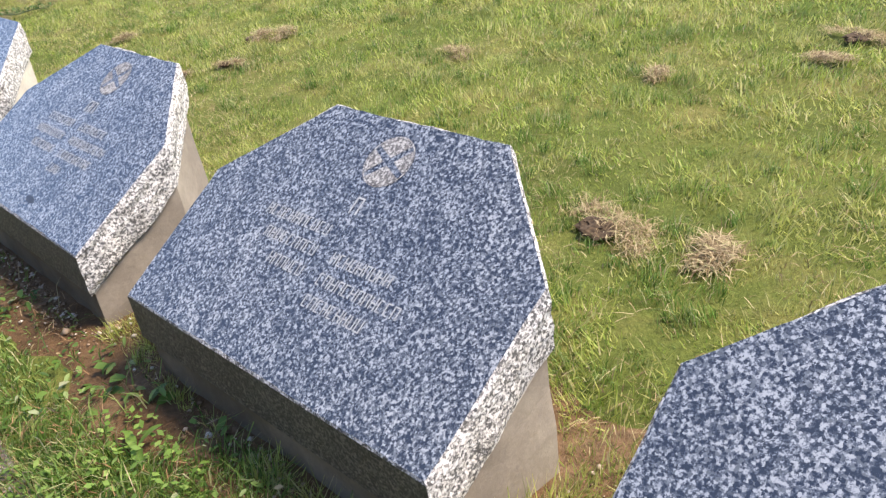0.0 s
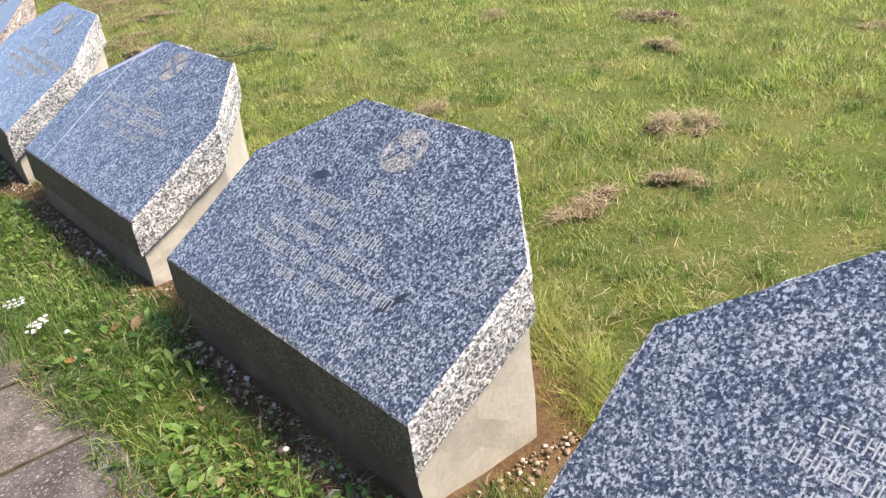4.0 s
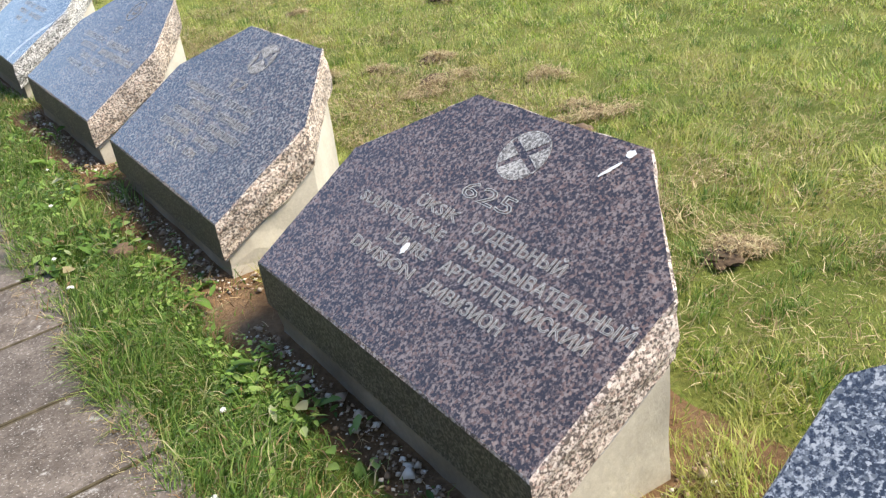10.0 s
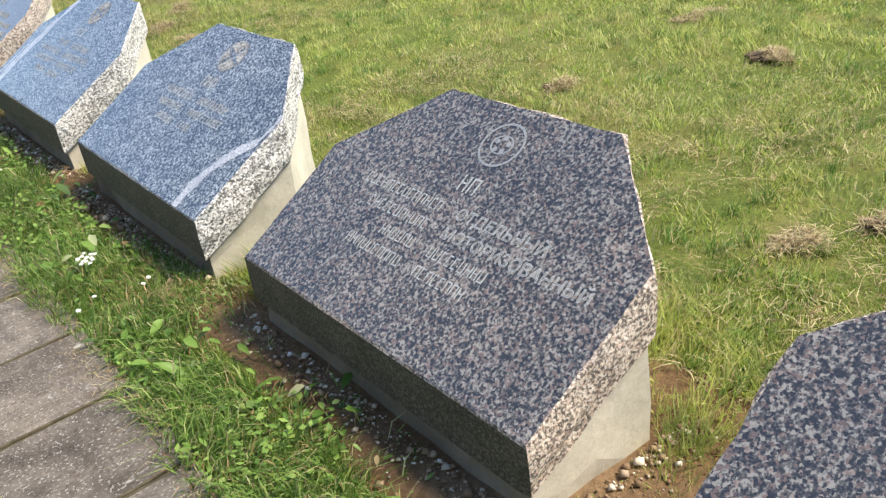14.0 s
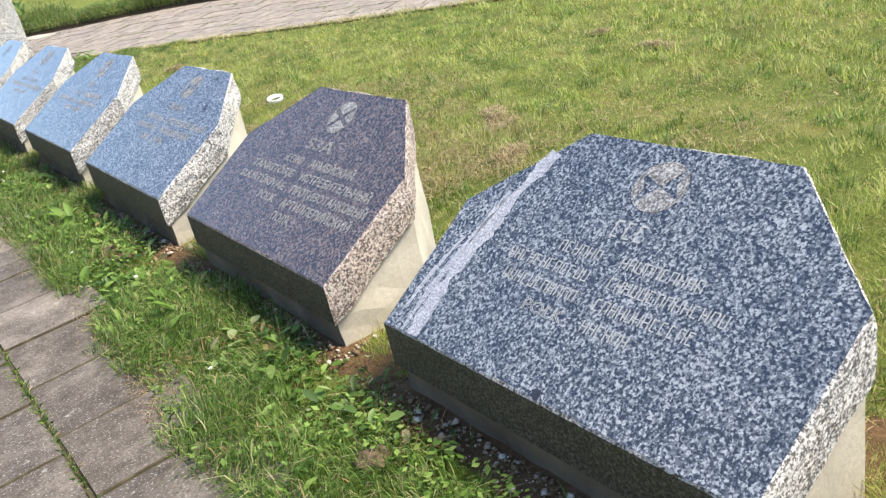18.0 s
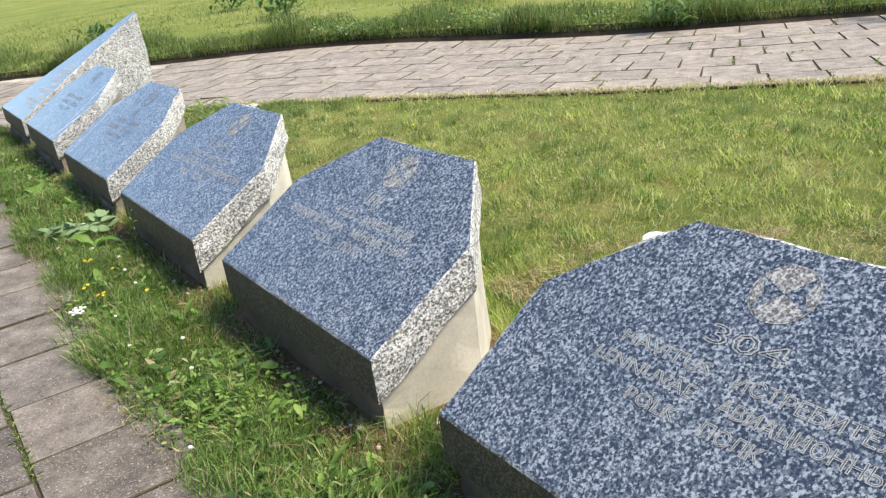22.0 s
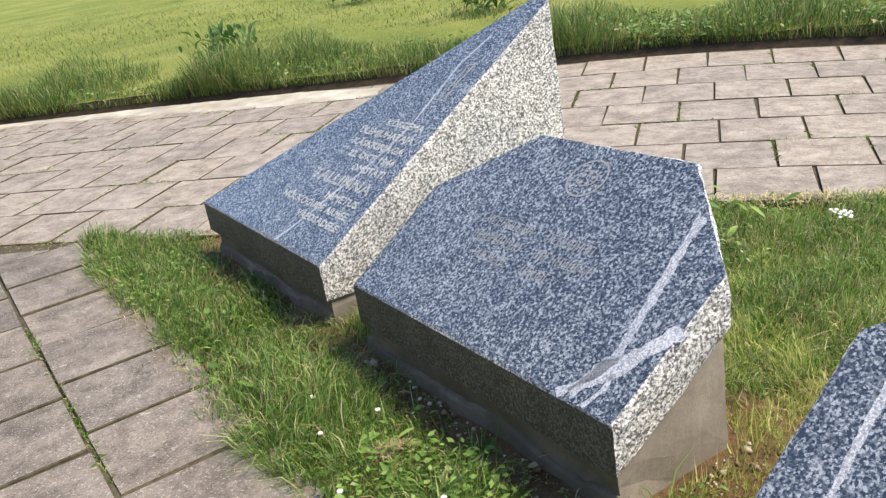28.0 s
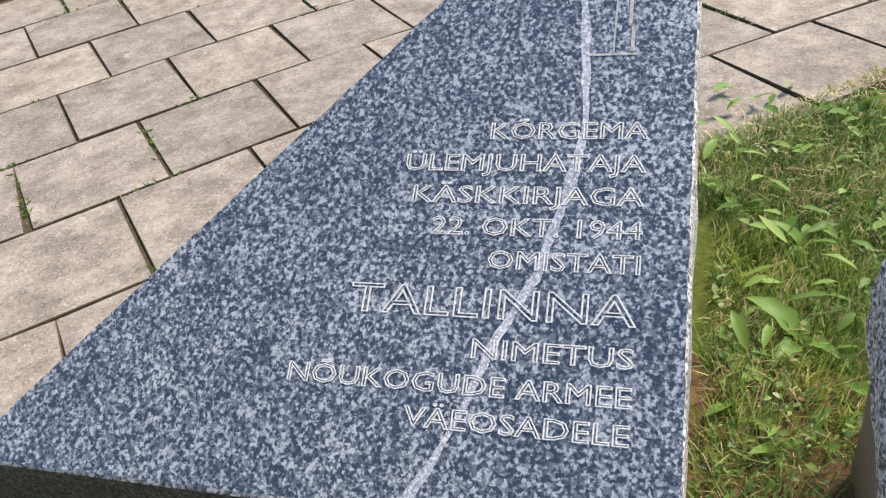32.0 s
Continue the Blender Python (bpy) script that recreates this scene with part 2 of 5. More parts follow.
LETTER = plain("cut_granite_letter", (0.36, 0.36, 0.345), 0.8, 0.5, 190)
MEDAL = granite("pecked_granite_medallion", (0.10, 0.10, 0.10), (0.34, 0.34, 0.325), (0.54, 0.54, 0.52), (0.36, 0.34, 0.32), 0.8, 0.9)[0]
LETTER_DIM = plain("dull_cut_letter", (0.38, 0.39, 0.39), 0.8, 0.5, 190)
LETTER_END = plain("thin_cut_letter", (0.60, 0.60, 0.58), 0.8, 0.4, 190)
LETTER_FAINT = plain("faint_cut_letter", (0.26, 0.27, 0.285), 0.8, 0.5, 190)
VEIN = polished("quartz_vein", (0.26, 0.27, 0.29), (0.48, 0.49, 0.52), (0.68, 0.69, 0.71), (0.50, 0.51, 0.53), 0.6)
VEIN_DARK = plain("dark_mica_blot", (0.035, 0.04, 0.055), 0.3, 0.3, 90)


def leaf_material(name, stops, trans=0.35, rough=0.55, patch=None):
    """Blade colours vary blade by blade, and in broad patches over the ground."""
    m, n, l, b = shader(name, rough, 0.35)
    g = n.new("ShaderNodeNewGeometry")
    c = ramp(n, l, g.outputs["Random Per Island"], stops)
    if patch:
        v = coords(n, l, offset=False)
        c = mixed(n, l, ramp(n, l, noise_tex(n, l, v, 1.3, 5, 0.65), [(0.46, (0, 0, 0)), (0.64, (0.6, 0.6, 0.6))]), c, patch)
        c = mixed(n, l, ramp(n, l, noise_tex(n, l, v, 4.6, 6, 0.72), [(0.49, (0, 0, 0)), (0.62, (0.72, 0.72, 0.72))]), c, (0.36, 0.30, 0.13))
        c = mixed(n, l, ramp(n, l, noise_tex(n, l, v, 2.3, 4, 0.6), [(0.54, (0, 0, 0)), (0.68, (0.65, 0.65, 0.65))]), c, (0.16, 0.27, 0.06))
    l.new(c, b.inputs["Base Color"])
    t = n.new("ShaderNodeBsdfTranslucent")
    l.new(c, t.inputs[0])
    mx = n.new("ShaderNodeMixShader")
    mx.inputs[0].default_value = trans
    l.new(b.outputs[0], mx.inputs[1])
    l.new(t.outputs[0], mx.inputs[2])
    l.new(mx.outputs[0], n["Material Output"].inputs[0])
    return m


LAWN = leaf_material("lawn_blades", [(0.0, (0.11, 0.18, 0.028)), (0.28, (0.31, 0.42, 0.075)), (0.66, (0.53, 0.59, 0.145)), (0.86, (0.66, 0.635, 0.24)), (1.0, (0.72, 0.63, 0.36))], 0.42, patch=(0.58, 0.55, 0.20))
STRIP = leaf_material("lush_blades", [(0.0, (0.042, 0.09, 0.015)), (0.3, (0.105, 0.205, 0.034)), (0.62, (0.19, 0.315, 0.06)), (0.83, (0.33, 0.42, 0.12)), (0.93, (0.50, 0.47, 0.25)), (0.965, (0.56, 0.47, 0.29)), (1.0, (0.34, 0.20, 0.10))], 0.42)
BANKG = leaf_material("tall_blades", [(0.0, (0.05, 0.10, 0.02)), (0.45, (0.13, 0.20, 0.045)), (0.8, (0.24, 0.31, 0.08)), (0.93, (0.36, 0.36, 0.15)), (1.0, (0.46, 0.38, 0.21))], 0.4)
MEADOW = leaf_material("meadow_blades", [(0.0, (0.10, 0.14, 0.035)), (0.5, (0.20, 0.24, 0.06)), (1.0, (0.33, 0.32, 0.12))])
HAY = leaf_material("dry_hay", [(0.0, (0.10, 0.065, 0.035)), (0.3, (0.24, 0.17, 0.085)), (0.6, (0.42, 0.32, 0.17)), (0.85, (0.60, 0.49, 0.29)), (1.0, (0.36, 0.38, 0.14))], 0.2, 0.8)
STRAW = leaf_material("bleached_straw", [(0.0, (0.34, 0.33, 0.13)), (0.4, (0.52, 0.46, 0.23)), (1.0, (0.72, 0.63, 0.38))], 0.3, 0.8)
WEED = leaf_material("weed_leaf", [(0.0, (0.11, 0.20, 0.035)), (0.5, (0.19, 0.32, 0.06)), (1.0, (0.31, 0.43, 0.11))], 0.35, 0.5)
BROAD = leaf_material("broad_leaf", [(0.0, (0.045, 0.095, 0.02)), (0.35, (0.10, 0.195, 0.035)), (0.7, (0.18, 0.30, 0.06)), (0.9, (0.28, 0.39, 0.12)), (0.96, (0.42, 0.45, 0.26)), (1.0, (0.34, 0.20, 0.09))], 0.38, 0.45)

# ---- helpers for shapes ----


def finish(name, bm, material, parent=None, label="", smooth=False):
    me = bpy.data.meshes.new(name)
    bmesh.ops.recalc_face_normals(bm, faces=bm.faces)
    bm.to_mesh(me)
    bm.free()
    if smooth:
        for p in me.polygons:
            p.use_smooth = True
    for mat in (material if isinstance(material, (list, tuple)) else [material]):
        me.materials.append(mat)
    ob = new(name, me)
    if parent:
        ob.parent = parent
    if label:
        tagged(ob, label)
    return ob


def part(name, bm, material, parent, label="", smooth=False):
    return finish(name, bm, material, parent, label, smooth)


def raw_mesh(name, verts, faces_flat, sizes, material, smooth=False):
    """A mesh from numpy arrays: vertices, corner indices and corners per face."""
    me = bpy.data.meshes.new(name)
    me.vertices.add(len(verts))
    me.vertices.foreach_set("co", np.asarray(verts, np.float32).ravel())
    me.loops.add(len(faces_flat))
    me.loops.foreach_set("vertex_index", np.asarray(faces_flat, np.int32))
    me.polygons.add(len(sizes))
    me.polygons.foreach_set("loop_start", np.concatenate([[0], np.cumsum(sizes)[:-1]]).astype(np.int32))
    if smooth:
        me.polygons.foreach_set("use_smooth", np.ones(len(sizes), bool))
    me.update(calc_edges=True)
    me.materials.append(material)
    return me


# ---- the plan ----
ROW = [  # name, x of the front edge, y of the middle, turn, lift
    ("A", 0.165, 0.160, 5.0, 0.010), ("B", 0.093, 1.592, 4.6, 0.013), ("C", 0.002, 3.034, 3.2, 0.016),
    ("D", -0.073, 4.481, 3.4, 0.017), ("E", -0.121, 5.928, 3.1, 0.015), ("F", -0.152, 7.323, -0.6, 0.017),
    ("G", -0.108, 8.782, -1.2, -0.011), ("H", -0.057, 10.250, -1.3, -0.035), ("I", -0.039, 11.664, -0.4, -0.028),
    ("J", -0.029, 13.090, -0.6, -0.020), ("K", -0.017, 14.508, 0.0, -0.021), ("L", -0.009, 15.941, -0.4, -0.012),
    ("M", -0.006, 17.367, -0.1, -0.010), ("N", 0.005, 18.819, 0.3, -0.007), ("O", -0.002, 20.271, 0.4, -0.014),
    ("P", 0.008, 21.765, 0.5, -0.022), ("Q", 0.005, 23.195, 0.1, 0.003)]
WF, WM, WB, UM, DEEP, H0, SLOPE, THICK = 0.555, 0.565, 0.294, 0.349, 0.584, 0.233, 0.593, 0.131
# the cross path bends round the lawn: an arc, measured along (s) and across (n)
ARC_R, ARC_A, ARC_S, ARC_N = 26.0, radians(41.25), -17.2, 18.2
ARC_MID = (math.sin(ARC_A) * ARC_S + math.cos(ARC_A) * ARC_N - ARC_R * math.cos(ARC_A), -math.cos(ARC_A) * ARC_S + math.sin(ARC_A) * ARC_N - ARC_R * math.sin(ARC_A))
NEAR_N, FAR_N, COURSE = 16.83, 20.07, 0.466
COURSE_JOINT = [-16.345, -16.490, -16.319, -16.532, -16.344, -16.571, -16.390]
COURSE_PITCH = [0.416, 0.4166, 0.4166, 0.4142, 0.4112, 0.4065, 0.4035]


def arc_bend(s):
    """The path straightens, and swings a little outward, at both ends."""
    d = np.maximum(-18.7 - np.asarray(s, float), 0)
    e = np.maximum(np.asarray(s, float) + 14.0, 0)
    return 0.135 * (np.sqrt(d * d + 0.36) - 0.6) + 0.05 * np.minimum(e, 3) ** 2 + 0.6 * (1 - np.exp(-np.maximum(e - 3, 0) / 2))


def arc_xy(s, n):
    a = ARC_A - (s - ARC_S) / ARC_R
    r = ARC_R + n - ARC_N + arc_bend(s)
    return ARC_MID[0] + r * np.cos(a), ARC_MID[1] + r * np.sin(a)


def arc_n(x, y):
    dx, dy = np.asarray(x) - ARC_MID[0], np.asarray(y) - ARC_MID[1]
    return np.hypot(dx, dy) - ARC_R + ARC_N - arc_bend(ARC_S + (ARC_A - np.arctan2(dy, dx)) * ARC_R)


def arc_slope(s):
    """How steeply the path swings outward at its near end."""
    e = max(s + 14.0, 0)
    return 0.1 * min(e, 3) * math.exp(-max(e - 3, 0) / 2)


def arc_turn(s):
    """Heading of a course, in degrees."""
    d = max(-18.7 - s, 0)
    return math.degrees(ARC_A - (s - ARC_S) / ARC_R - math.atan(0.135 * d / math.sqrt(d * d + 0.36)) + math.atan(arc_slope(s))) - 90


def drop(x, y):
    """The lawn falls away gently from the row towards the cross path."""
    x, k = np.asarray(x, float), np.clip((27.0 - np.asarray(y, float)) / 3.6, 0, 1)
    return -(0.05 * np.clip(x - 1.8, 0, 3) + 0.03 * np.clip(x - 4.8, 0, 4)) * k * k * (3 - 2 * k)


def lie(x, y):
    """The turn that lays a flat piece on the falling ground."""
    gx = float(drop(x + 0.1, y) - drop(x - 0.1, y)) / 0.2
    gy = float(drop(x, y + 0.1) - drop(x, y - 0.1)) / 0.2
    return Vector((0, 0, 1)).rotation_difference(Vector((-gx, -gy, 1)).normalized()).to_matrix().to_4x4()


def path_edge(y):
    """Right edge of the paved walk, which bends a little with the row."""
    return np.interp(y, [-3, 3, 5, 6.8, 9.0, 12, 14.5, 17, 20, 24, 40], [-0.36, -0.38, -0.49, -0.57, -0.54, -0.45, -0.43, -0.42, -0.45, -0.45, -0.44])


def granite_of(name):
    return {"G": "plum", "L": "plum", "I": "mixed", "H": "mixed"}.get(name, "blue")


def sod_edge(y):
    """Where the ragged sod ends on the slabs."""
    return np.interp(y, [0, 3.1, 5, 6.2, 6.6, 6.95, 7.7, 8.5, 9.3, 10, 11, 11.7, 12.1, 12.7, 14, 15.1, 15.45, 15.72, 16.1, 16.45, 17.3, 18.6, 19.7, 20.3, 20.7, 22.2, 23.9, 24.9, 26],
                     [-.38, -.405, -.52, -.60, -.66, -.58, -.62, -.595, -.55, -.57, -.47, -.47, -.44, -.47, -.45, -.53, -.59, -.50, -.53, -.47, -.465, -.49, -.51, -.47, -.445, -.48, -.455, -.47, -.41])


# ---- ground ----
bm = bmesh.new()
gx = [-320, -200, -120, -70, -40, -22, -12, -7, -4, -2, *np.arange(-1, 9.01, 0.5), 10.5, 12, 15, 20, 30, 45, 70, 120, 200, 320]
gy = [-310, -200, -120, -70, -40, -22, -12, -6, *np.arange(-3, 30.01, 0.5), 32, 36, 44, 60, 90, 140, 220, 330]
sheet = [[bm.verts.new((float(a), float(b), float(drop(a, b)) + 0.012 * noise.noise(Vector((float(a), float(b), 0)) * 0.35) - 0.02)) for b in gy] for a in gx]
for a, b in zip(sheet, sheet[1:]):
    for k in range(len(gy) - 1):
        bm.faces.new((a[k], b[k], b[k + 1], a[k + 1]))
bed = bmesh.new()
cols = []
for y0 in np.arange(-0.8, 25.4, 0.06):
    y0 = float(y0)
    front = float(np.interp(y0, [r[2] for r in ROW], [r[1] for r in ROW]))
    lo = front - float(np.interp(y0, [3.6, 4.4, 9, 9.6, 12.3, 12.8], [0.23, 0.115, 0.115, 0.16, 0.16, 0.115])) + 0.07 * noise.noise(Vector((1, y0 * 3.1, 0))) + 0.05 * noise.noise(Vector((4, y0 * 9, 0)))
    hi = front + 0.64 + 0.06 * noise.noise(Vector((7, y0 * 4, 0)))
    cols.append([bed.verts.new((lo + (hi - lo) * k / 9, y0, -0.030 if k in (0, 9) else -0.004 + 0.010 * noise.noise(Vector((lo * 8 + k * 1.3, y0 * 7, 2))))) for k in range(10)])
for a, c in zip(cols, cols[1:]):
    for k in range(9):
        bed.faces.new((a[k], a[k + 1], c[k + 1], c[k]))
tagged(finish("ground_bed", bed, SOIL, smooth=True), "bare brown soil along the foot of the stones", "soil bed", kind="structure")
tagged(finish("ground", bm, THATCH), "uneven lawn soil under short mown grass", "ground", kind="structure")

# ---- stones ----


def outline(grow=0.0):
    """Plan of a marker: front corners, mid corners, back corners (far side first)."""
    g = grow
    return [(-g, WF + g), (-g, -WF - g), (UM, -WM - g), (DEEP + g, -WB - g * 0.6), (DEEP + g, WB + g * 0.6), (UM, WM + g)]


def loop_points(poly, step):
    pts = []
    for i, a in enumerate(poly):
        b = poly[(i + 1) % len(poly)]
        k = max(1, int(round(math.dist(a, b) / step)))
        for j in range(k):
            pts.append((a[0] + (b[0] - a[0]) * j / k, a[1] + (b[1] - a[1]) * j / k, i, j == 0))
    return pts


def slab_mesh(poly, top, low, seed, rough=0.012):
    """Polished face, flat darker front edge and hand-broken sides. top, low: heights over the plan."""
    rnd = random.Random(seed)
    pts = loop_points(poly, 0.035)
    cx, cy = sum(p[0] for p in poly) / len(poly), sum(p[1] for p in poly) / len(poly)
    bm = bmesh.new()
    rings = []
    levels = 6
    for k in range(levels + 1):
        f = (0, 0.035, 0.2, 0.4, 0.6, 0.8, 1.0)[k]
        ring = []
        for x, y, side, corner in pts:
            d = Vector((x - cx, y - cy, 0)).normalized()
            amp = 0.0 if side == 0 else rough
            out = 0.0
            if k > 0:
                out = amp * (0.5 * math.sin(math.pi * f) + 0.9 * noise.noise(Vector((x * 9 + seed, y * 9, f * 3))) + rnd.uniform(-0.25, 0.25))
            drop = 0.0
            if k == levels and side != 0:
                drop = 0.02 * noise.noise(Vector((x * 6, y * 6, seed)))
            if k == 0:
                out = -0.004 + rnd.uniform(-0.0025, 0.001)
            px, py = x + d.x * out, y + d.y * out
            z = top(px, py) * (1 - f) + (low(px, py) + drop) * f
            ring.append(bm.verts.new((px, py, z)))
        rings.append(ring)
    n = len(pts)
    face = bm.faces.new(rings[0])
    face.material_index = 0
    for k, (a, b) in enumerate(zip(rings, rings[1:])):
        for i in range(n):
            q = bm.faces.new((a[i], a[(i + 1) % n], b[(i + 1) % n], b[i]))
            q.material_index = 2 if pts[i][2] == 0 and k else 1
    bm.faces.new(list(reversed(rings[-1]))).material_index = 1
    return bm


def base_mesh(poly, high, low, seed, amp=0.004, under=None):
    rnd = random.Random(seed)
    pts = loop_points(poly, 0.09)
    bm = bmesh.new()
    rings = []
    for k in range(5):
        f = k / 4
        ring = []
        for x, y, side, corner in pts:
            z = high(x, y) * (1 - f) + (under(x, y) if under else low) * f
            ring.append(bm.verts.new((x + rnd.uniform(-amp, amp), y + rnd.uniform(-amp, amp), z)))
        rings.append(ring)
    n = len(pts)
    bm.faces.new(rings[0])
    for a, b in zip(rings, rings[1:]):
        for i in range(n):
            # side 0, the front, takes the second material with shade in its colour
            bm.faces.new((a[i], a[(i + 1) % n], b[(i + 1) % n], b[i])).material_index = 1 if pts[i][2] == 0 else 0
    bm.faces.new(list(reversed(rings[-1])))
    return bm


def ledge_mesh(v0, v1, seed):
    """A low crumbling mortar step along the front foot of a plinth."""
    bm = bmesh.new()
    rows = []
    k = int((v1 - v0) / 0.025)
    for i in range(k + 1):
        v = v0 + (v1 - v0) * i / k
        w = 0.010 + 0.016 * noise.noise(Vector((v * 5, seed, 0))) + 0.010 * noise.noise(Vector((v * 23, seed, 3)))
        h = 0.040 + 0.022 * noise.noise(Vector((v * 4, seed, 9))) + 0.010 * noise.noise(Vector((v * 27, seed, 5)))
        w = max(w, 0.004)
        rows.append([bm.verts.new(p) for p in ((0.03, v, h + 0.004), (0.018 - w * 0.55, v, h), (0.018 - w, v, h - 0.010), (0.012 - w * 1.2, v, -0.05), (0.03, v, -0.05))])
    for a, b in zip(rows, rows[1:]):
        for j in range(4):
            bm.faces.new((a[j], a[j + 1], b[j + 1], b[j]))
    bm.faces.new(rows[0])
    bm.faces.new(list(reversed(rows[-1])))
    return bm


def marker(name, x, y, turn, lift):
    kind = granite_of(name)
    thing = new("memorial_stone")
    thing.matrix_world = pose(x, y, 0, 0, 0, turn)
    h = H0 + lift
    top = lambda u, v: h + SLOPE * u
    low = lambda u, v: h - THICK + SLOPE * u
    seed = ord(name)
    poly, foot, joint_ = outline(), outline(-0.018), outline(-0.009)
    if name == "E":      # back edge set a little to one side
        for p_, g in ((poly, 0.0), (foot, 0.018), (joint_, 0.009)):
            p_[3:6] = [(0.561 - g, -0.349 + g * 0.6), (0.572 - g, 0.240 - g * 0.6), (0.345, 0.545 - g)]
    if name == "P":      # a bite broken out of the back corner
        poly[3:4] = [(0.500, -0.392), (0.512, -0.352), (0.552, -0.336), (DEEP, -WB)]
    part("slab", slab_mesh(poly, top, low, seed, 0.006 + 0.006 * ((seed * 7) % 5) / 4), [TOP[kind], RAW[kind], FRONT_EDGE[kind]], thing, "polished granite slab with broken edges")
    part("plinth", base_mesh(foot, lambda u, v: low(u, v) - 0.004, -0.08, seed + 1), [AGED, FRONT_SHADE] if name in "ABCPQ" else [CONCRETE, FRONT_SHADE_PALE if name in "EFGHIJKL" else FRONT_SHADE], thing, "stained weathered concrete plinth" if name in "ABCPQ" else "smooth cast concrete plinth")
    part("mortar_bed", base_mesh(joint_, lambda u, v: low(u, v) + 0.006, 0, seed + 2, 0.004, lambda u, v: low(u, v) - 0.008), FOOTING, thing, "thin mortar joint")
    if name in "PQ":
        part("mortar_ledge", ledge_mesh(-WF, WF, seed), FRONT_SHADE, thing, "crumbling mortar ledge along the foot")
    return tagged(thing, "low sloping granite marker on a concrete plinth in grass", "memorial stone", "row of memorial stones")


STONES = {r[0]: marker(*r) for r in ROW}

# the taller three-cornered stone at the end of the row
tri = [(0.0, 1.158), (0.0, 0.0), (1.09, 0.012), (1.09, 0.118)]
end_stone = new("memorial_stone")
end_stone.matrix_world = pose(0.010, 24.0, 0, 0, 0, 0)
t_top = lambda u, v: 0.226 + 0.603 * u
part("slab", slab_mesh(tri, t_top, lambda u, v: 0.098 + 0.09 * max(0, u - 0.5), 91, 0.006), [TOP["blue"], RAW["blue"], FRONT_EDGE["blue"]], end_stone, "polished three-cornered granite wedge")
part("plinth", base_mesh([(0.02, 1.11), (0.02, 0.012), (1.07, 0.024), (1.07, 0.10)], lambda u, v: 0.11 + 0.09 * max(0, u - 0.5), -0.08, 92), [AGED, FRONT_SHADE], end_stone, "low weathered concrete plinth")
part("mortar_ledge", ledge_mesh(0.02, 1.10, 93), AGED, end_stone, "stained crumbling mortar ledge along the foot")
tagged(end_stone, "tall three-cornered granite wedge with Estonian inscription", "memorial stone", "row of memorial stones")

# ---- paving ----


def paver_mesh(name, w, d, seed, material):
    rnd = random.Random(seed)
    bm = bmesh.new()
    c = 0.003
    top, rim, bot = [], [], []
    for sx, sy in ((-1, -1), (1, -1), (1, 1), (-1, 1)):
        jx, jy = rnd.uniform(-0.0025, 0.0015), rnd.uniform(-0.0025, 0.0015)
        X, Y = sx * (w / 2 + jx), sy * (d / 2 + jy)
        top.append(bm.verts.new((X - sx * c, Y - sy * c, rnd.uniform(-0.002, 0.002))))
        rim.append(bm.verts.new((X, Y, -0.003)))
        bot.append(bm.verts.new((X, Y, -0.06)))
    bm.faces.new(top)
    for k, (a, b) in enumerate(((top, rim), (rim, bot))):
        for i in range(4):
            bm.faces.new((a[i], b[i], b[(i + 1) % 4], a[(i + 1) % 4])).material_index = 1
    bmesh.ops.recalc_face_normals(bm, faces=bm.faces)
    me = bpy.data.meshes.new(name)
    bm.to_mesh(me)
    bm.free()
    me.materials.append(material)
    me.materials.append(JOINT_FAR if material == PAVER_FAR else JOINT)
    return me


near_kinds = [paver_mesh("paver", 0.393, 0.379, k, PAVER) for k in range(6)]
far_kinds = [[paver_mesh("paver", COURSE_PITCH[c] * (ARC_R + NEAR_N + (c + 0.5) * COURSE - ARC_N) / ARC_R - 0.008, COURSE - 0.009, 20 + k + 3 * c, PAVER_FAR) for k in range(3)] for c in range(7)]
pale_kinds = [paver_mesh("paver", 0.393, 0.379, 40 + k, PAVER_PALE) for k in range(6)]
rnd = random.Random(5)
bm = bmesh.new()
ring_a, ring_b = [], []
for y0 in np.arange(-3, 27.01, 1.0):
    e = float(path_edge(y0))
    ring_a.append(bm.verts.new((e + 0.02, y0, 0.0005)))
    ring_b.append(bm.verts.new((e - 2.2, y0, 0.0005)))
for i in range(len(ring_a) - 1):
    bm.faces.new((ring_a[i], ring_a[i + 1], ring_b[i + 1], ring_b[i]))
walkway = tagged(finish("pavement", bm, JOINT), "narrow walk of weathered square concrete slabs", "pavement", kind="structure")
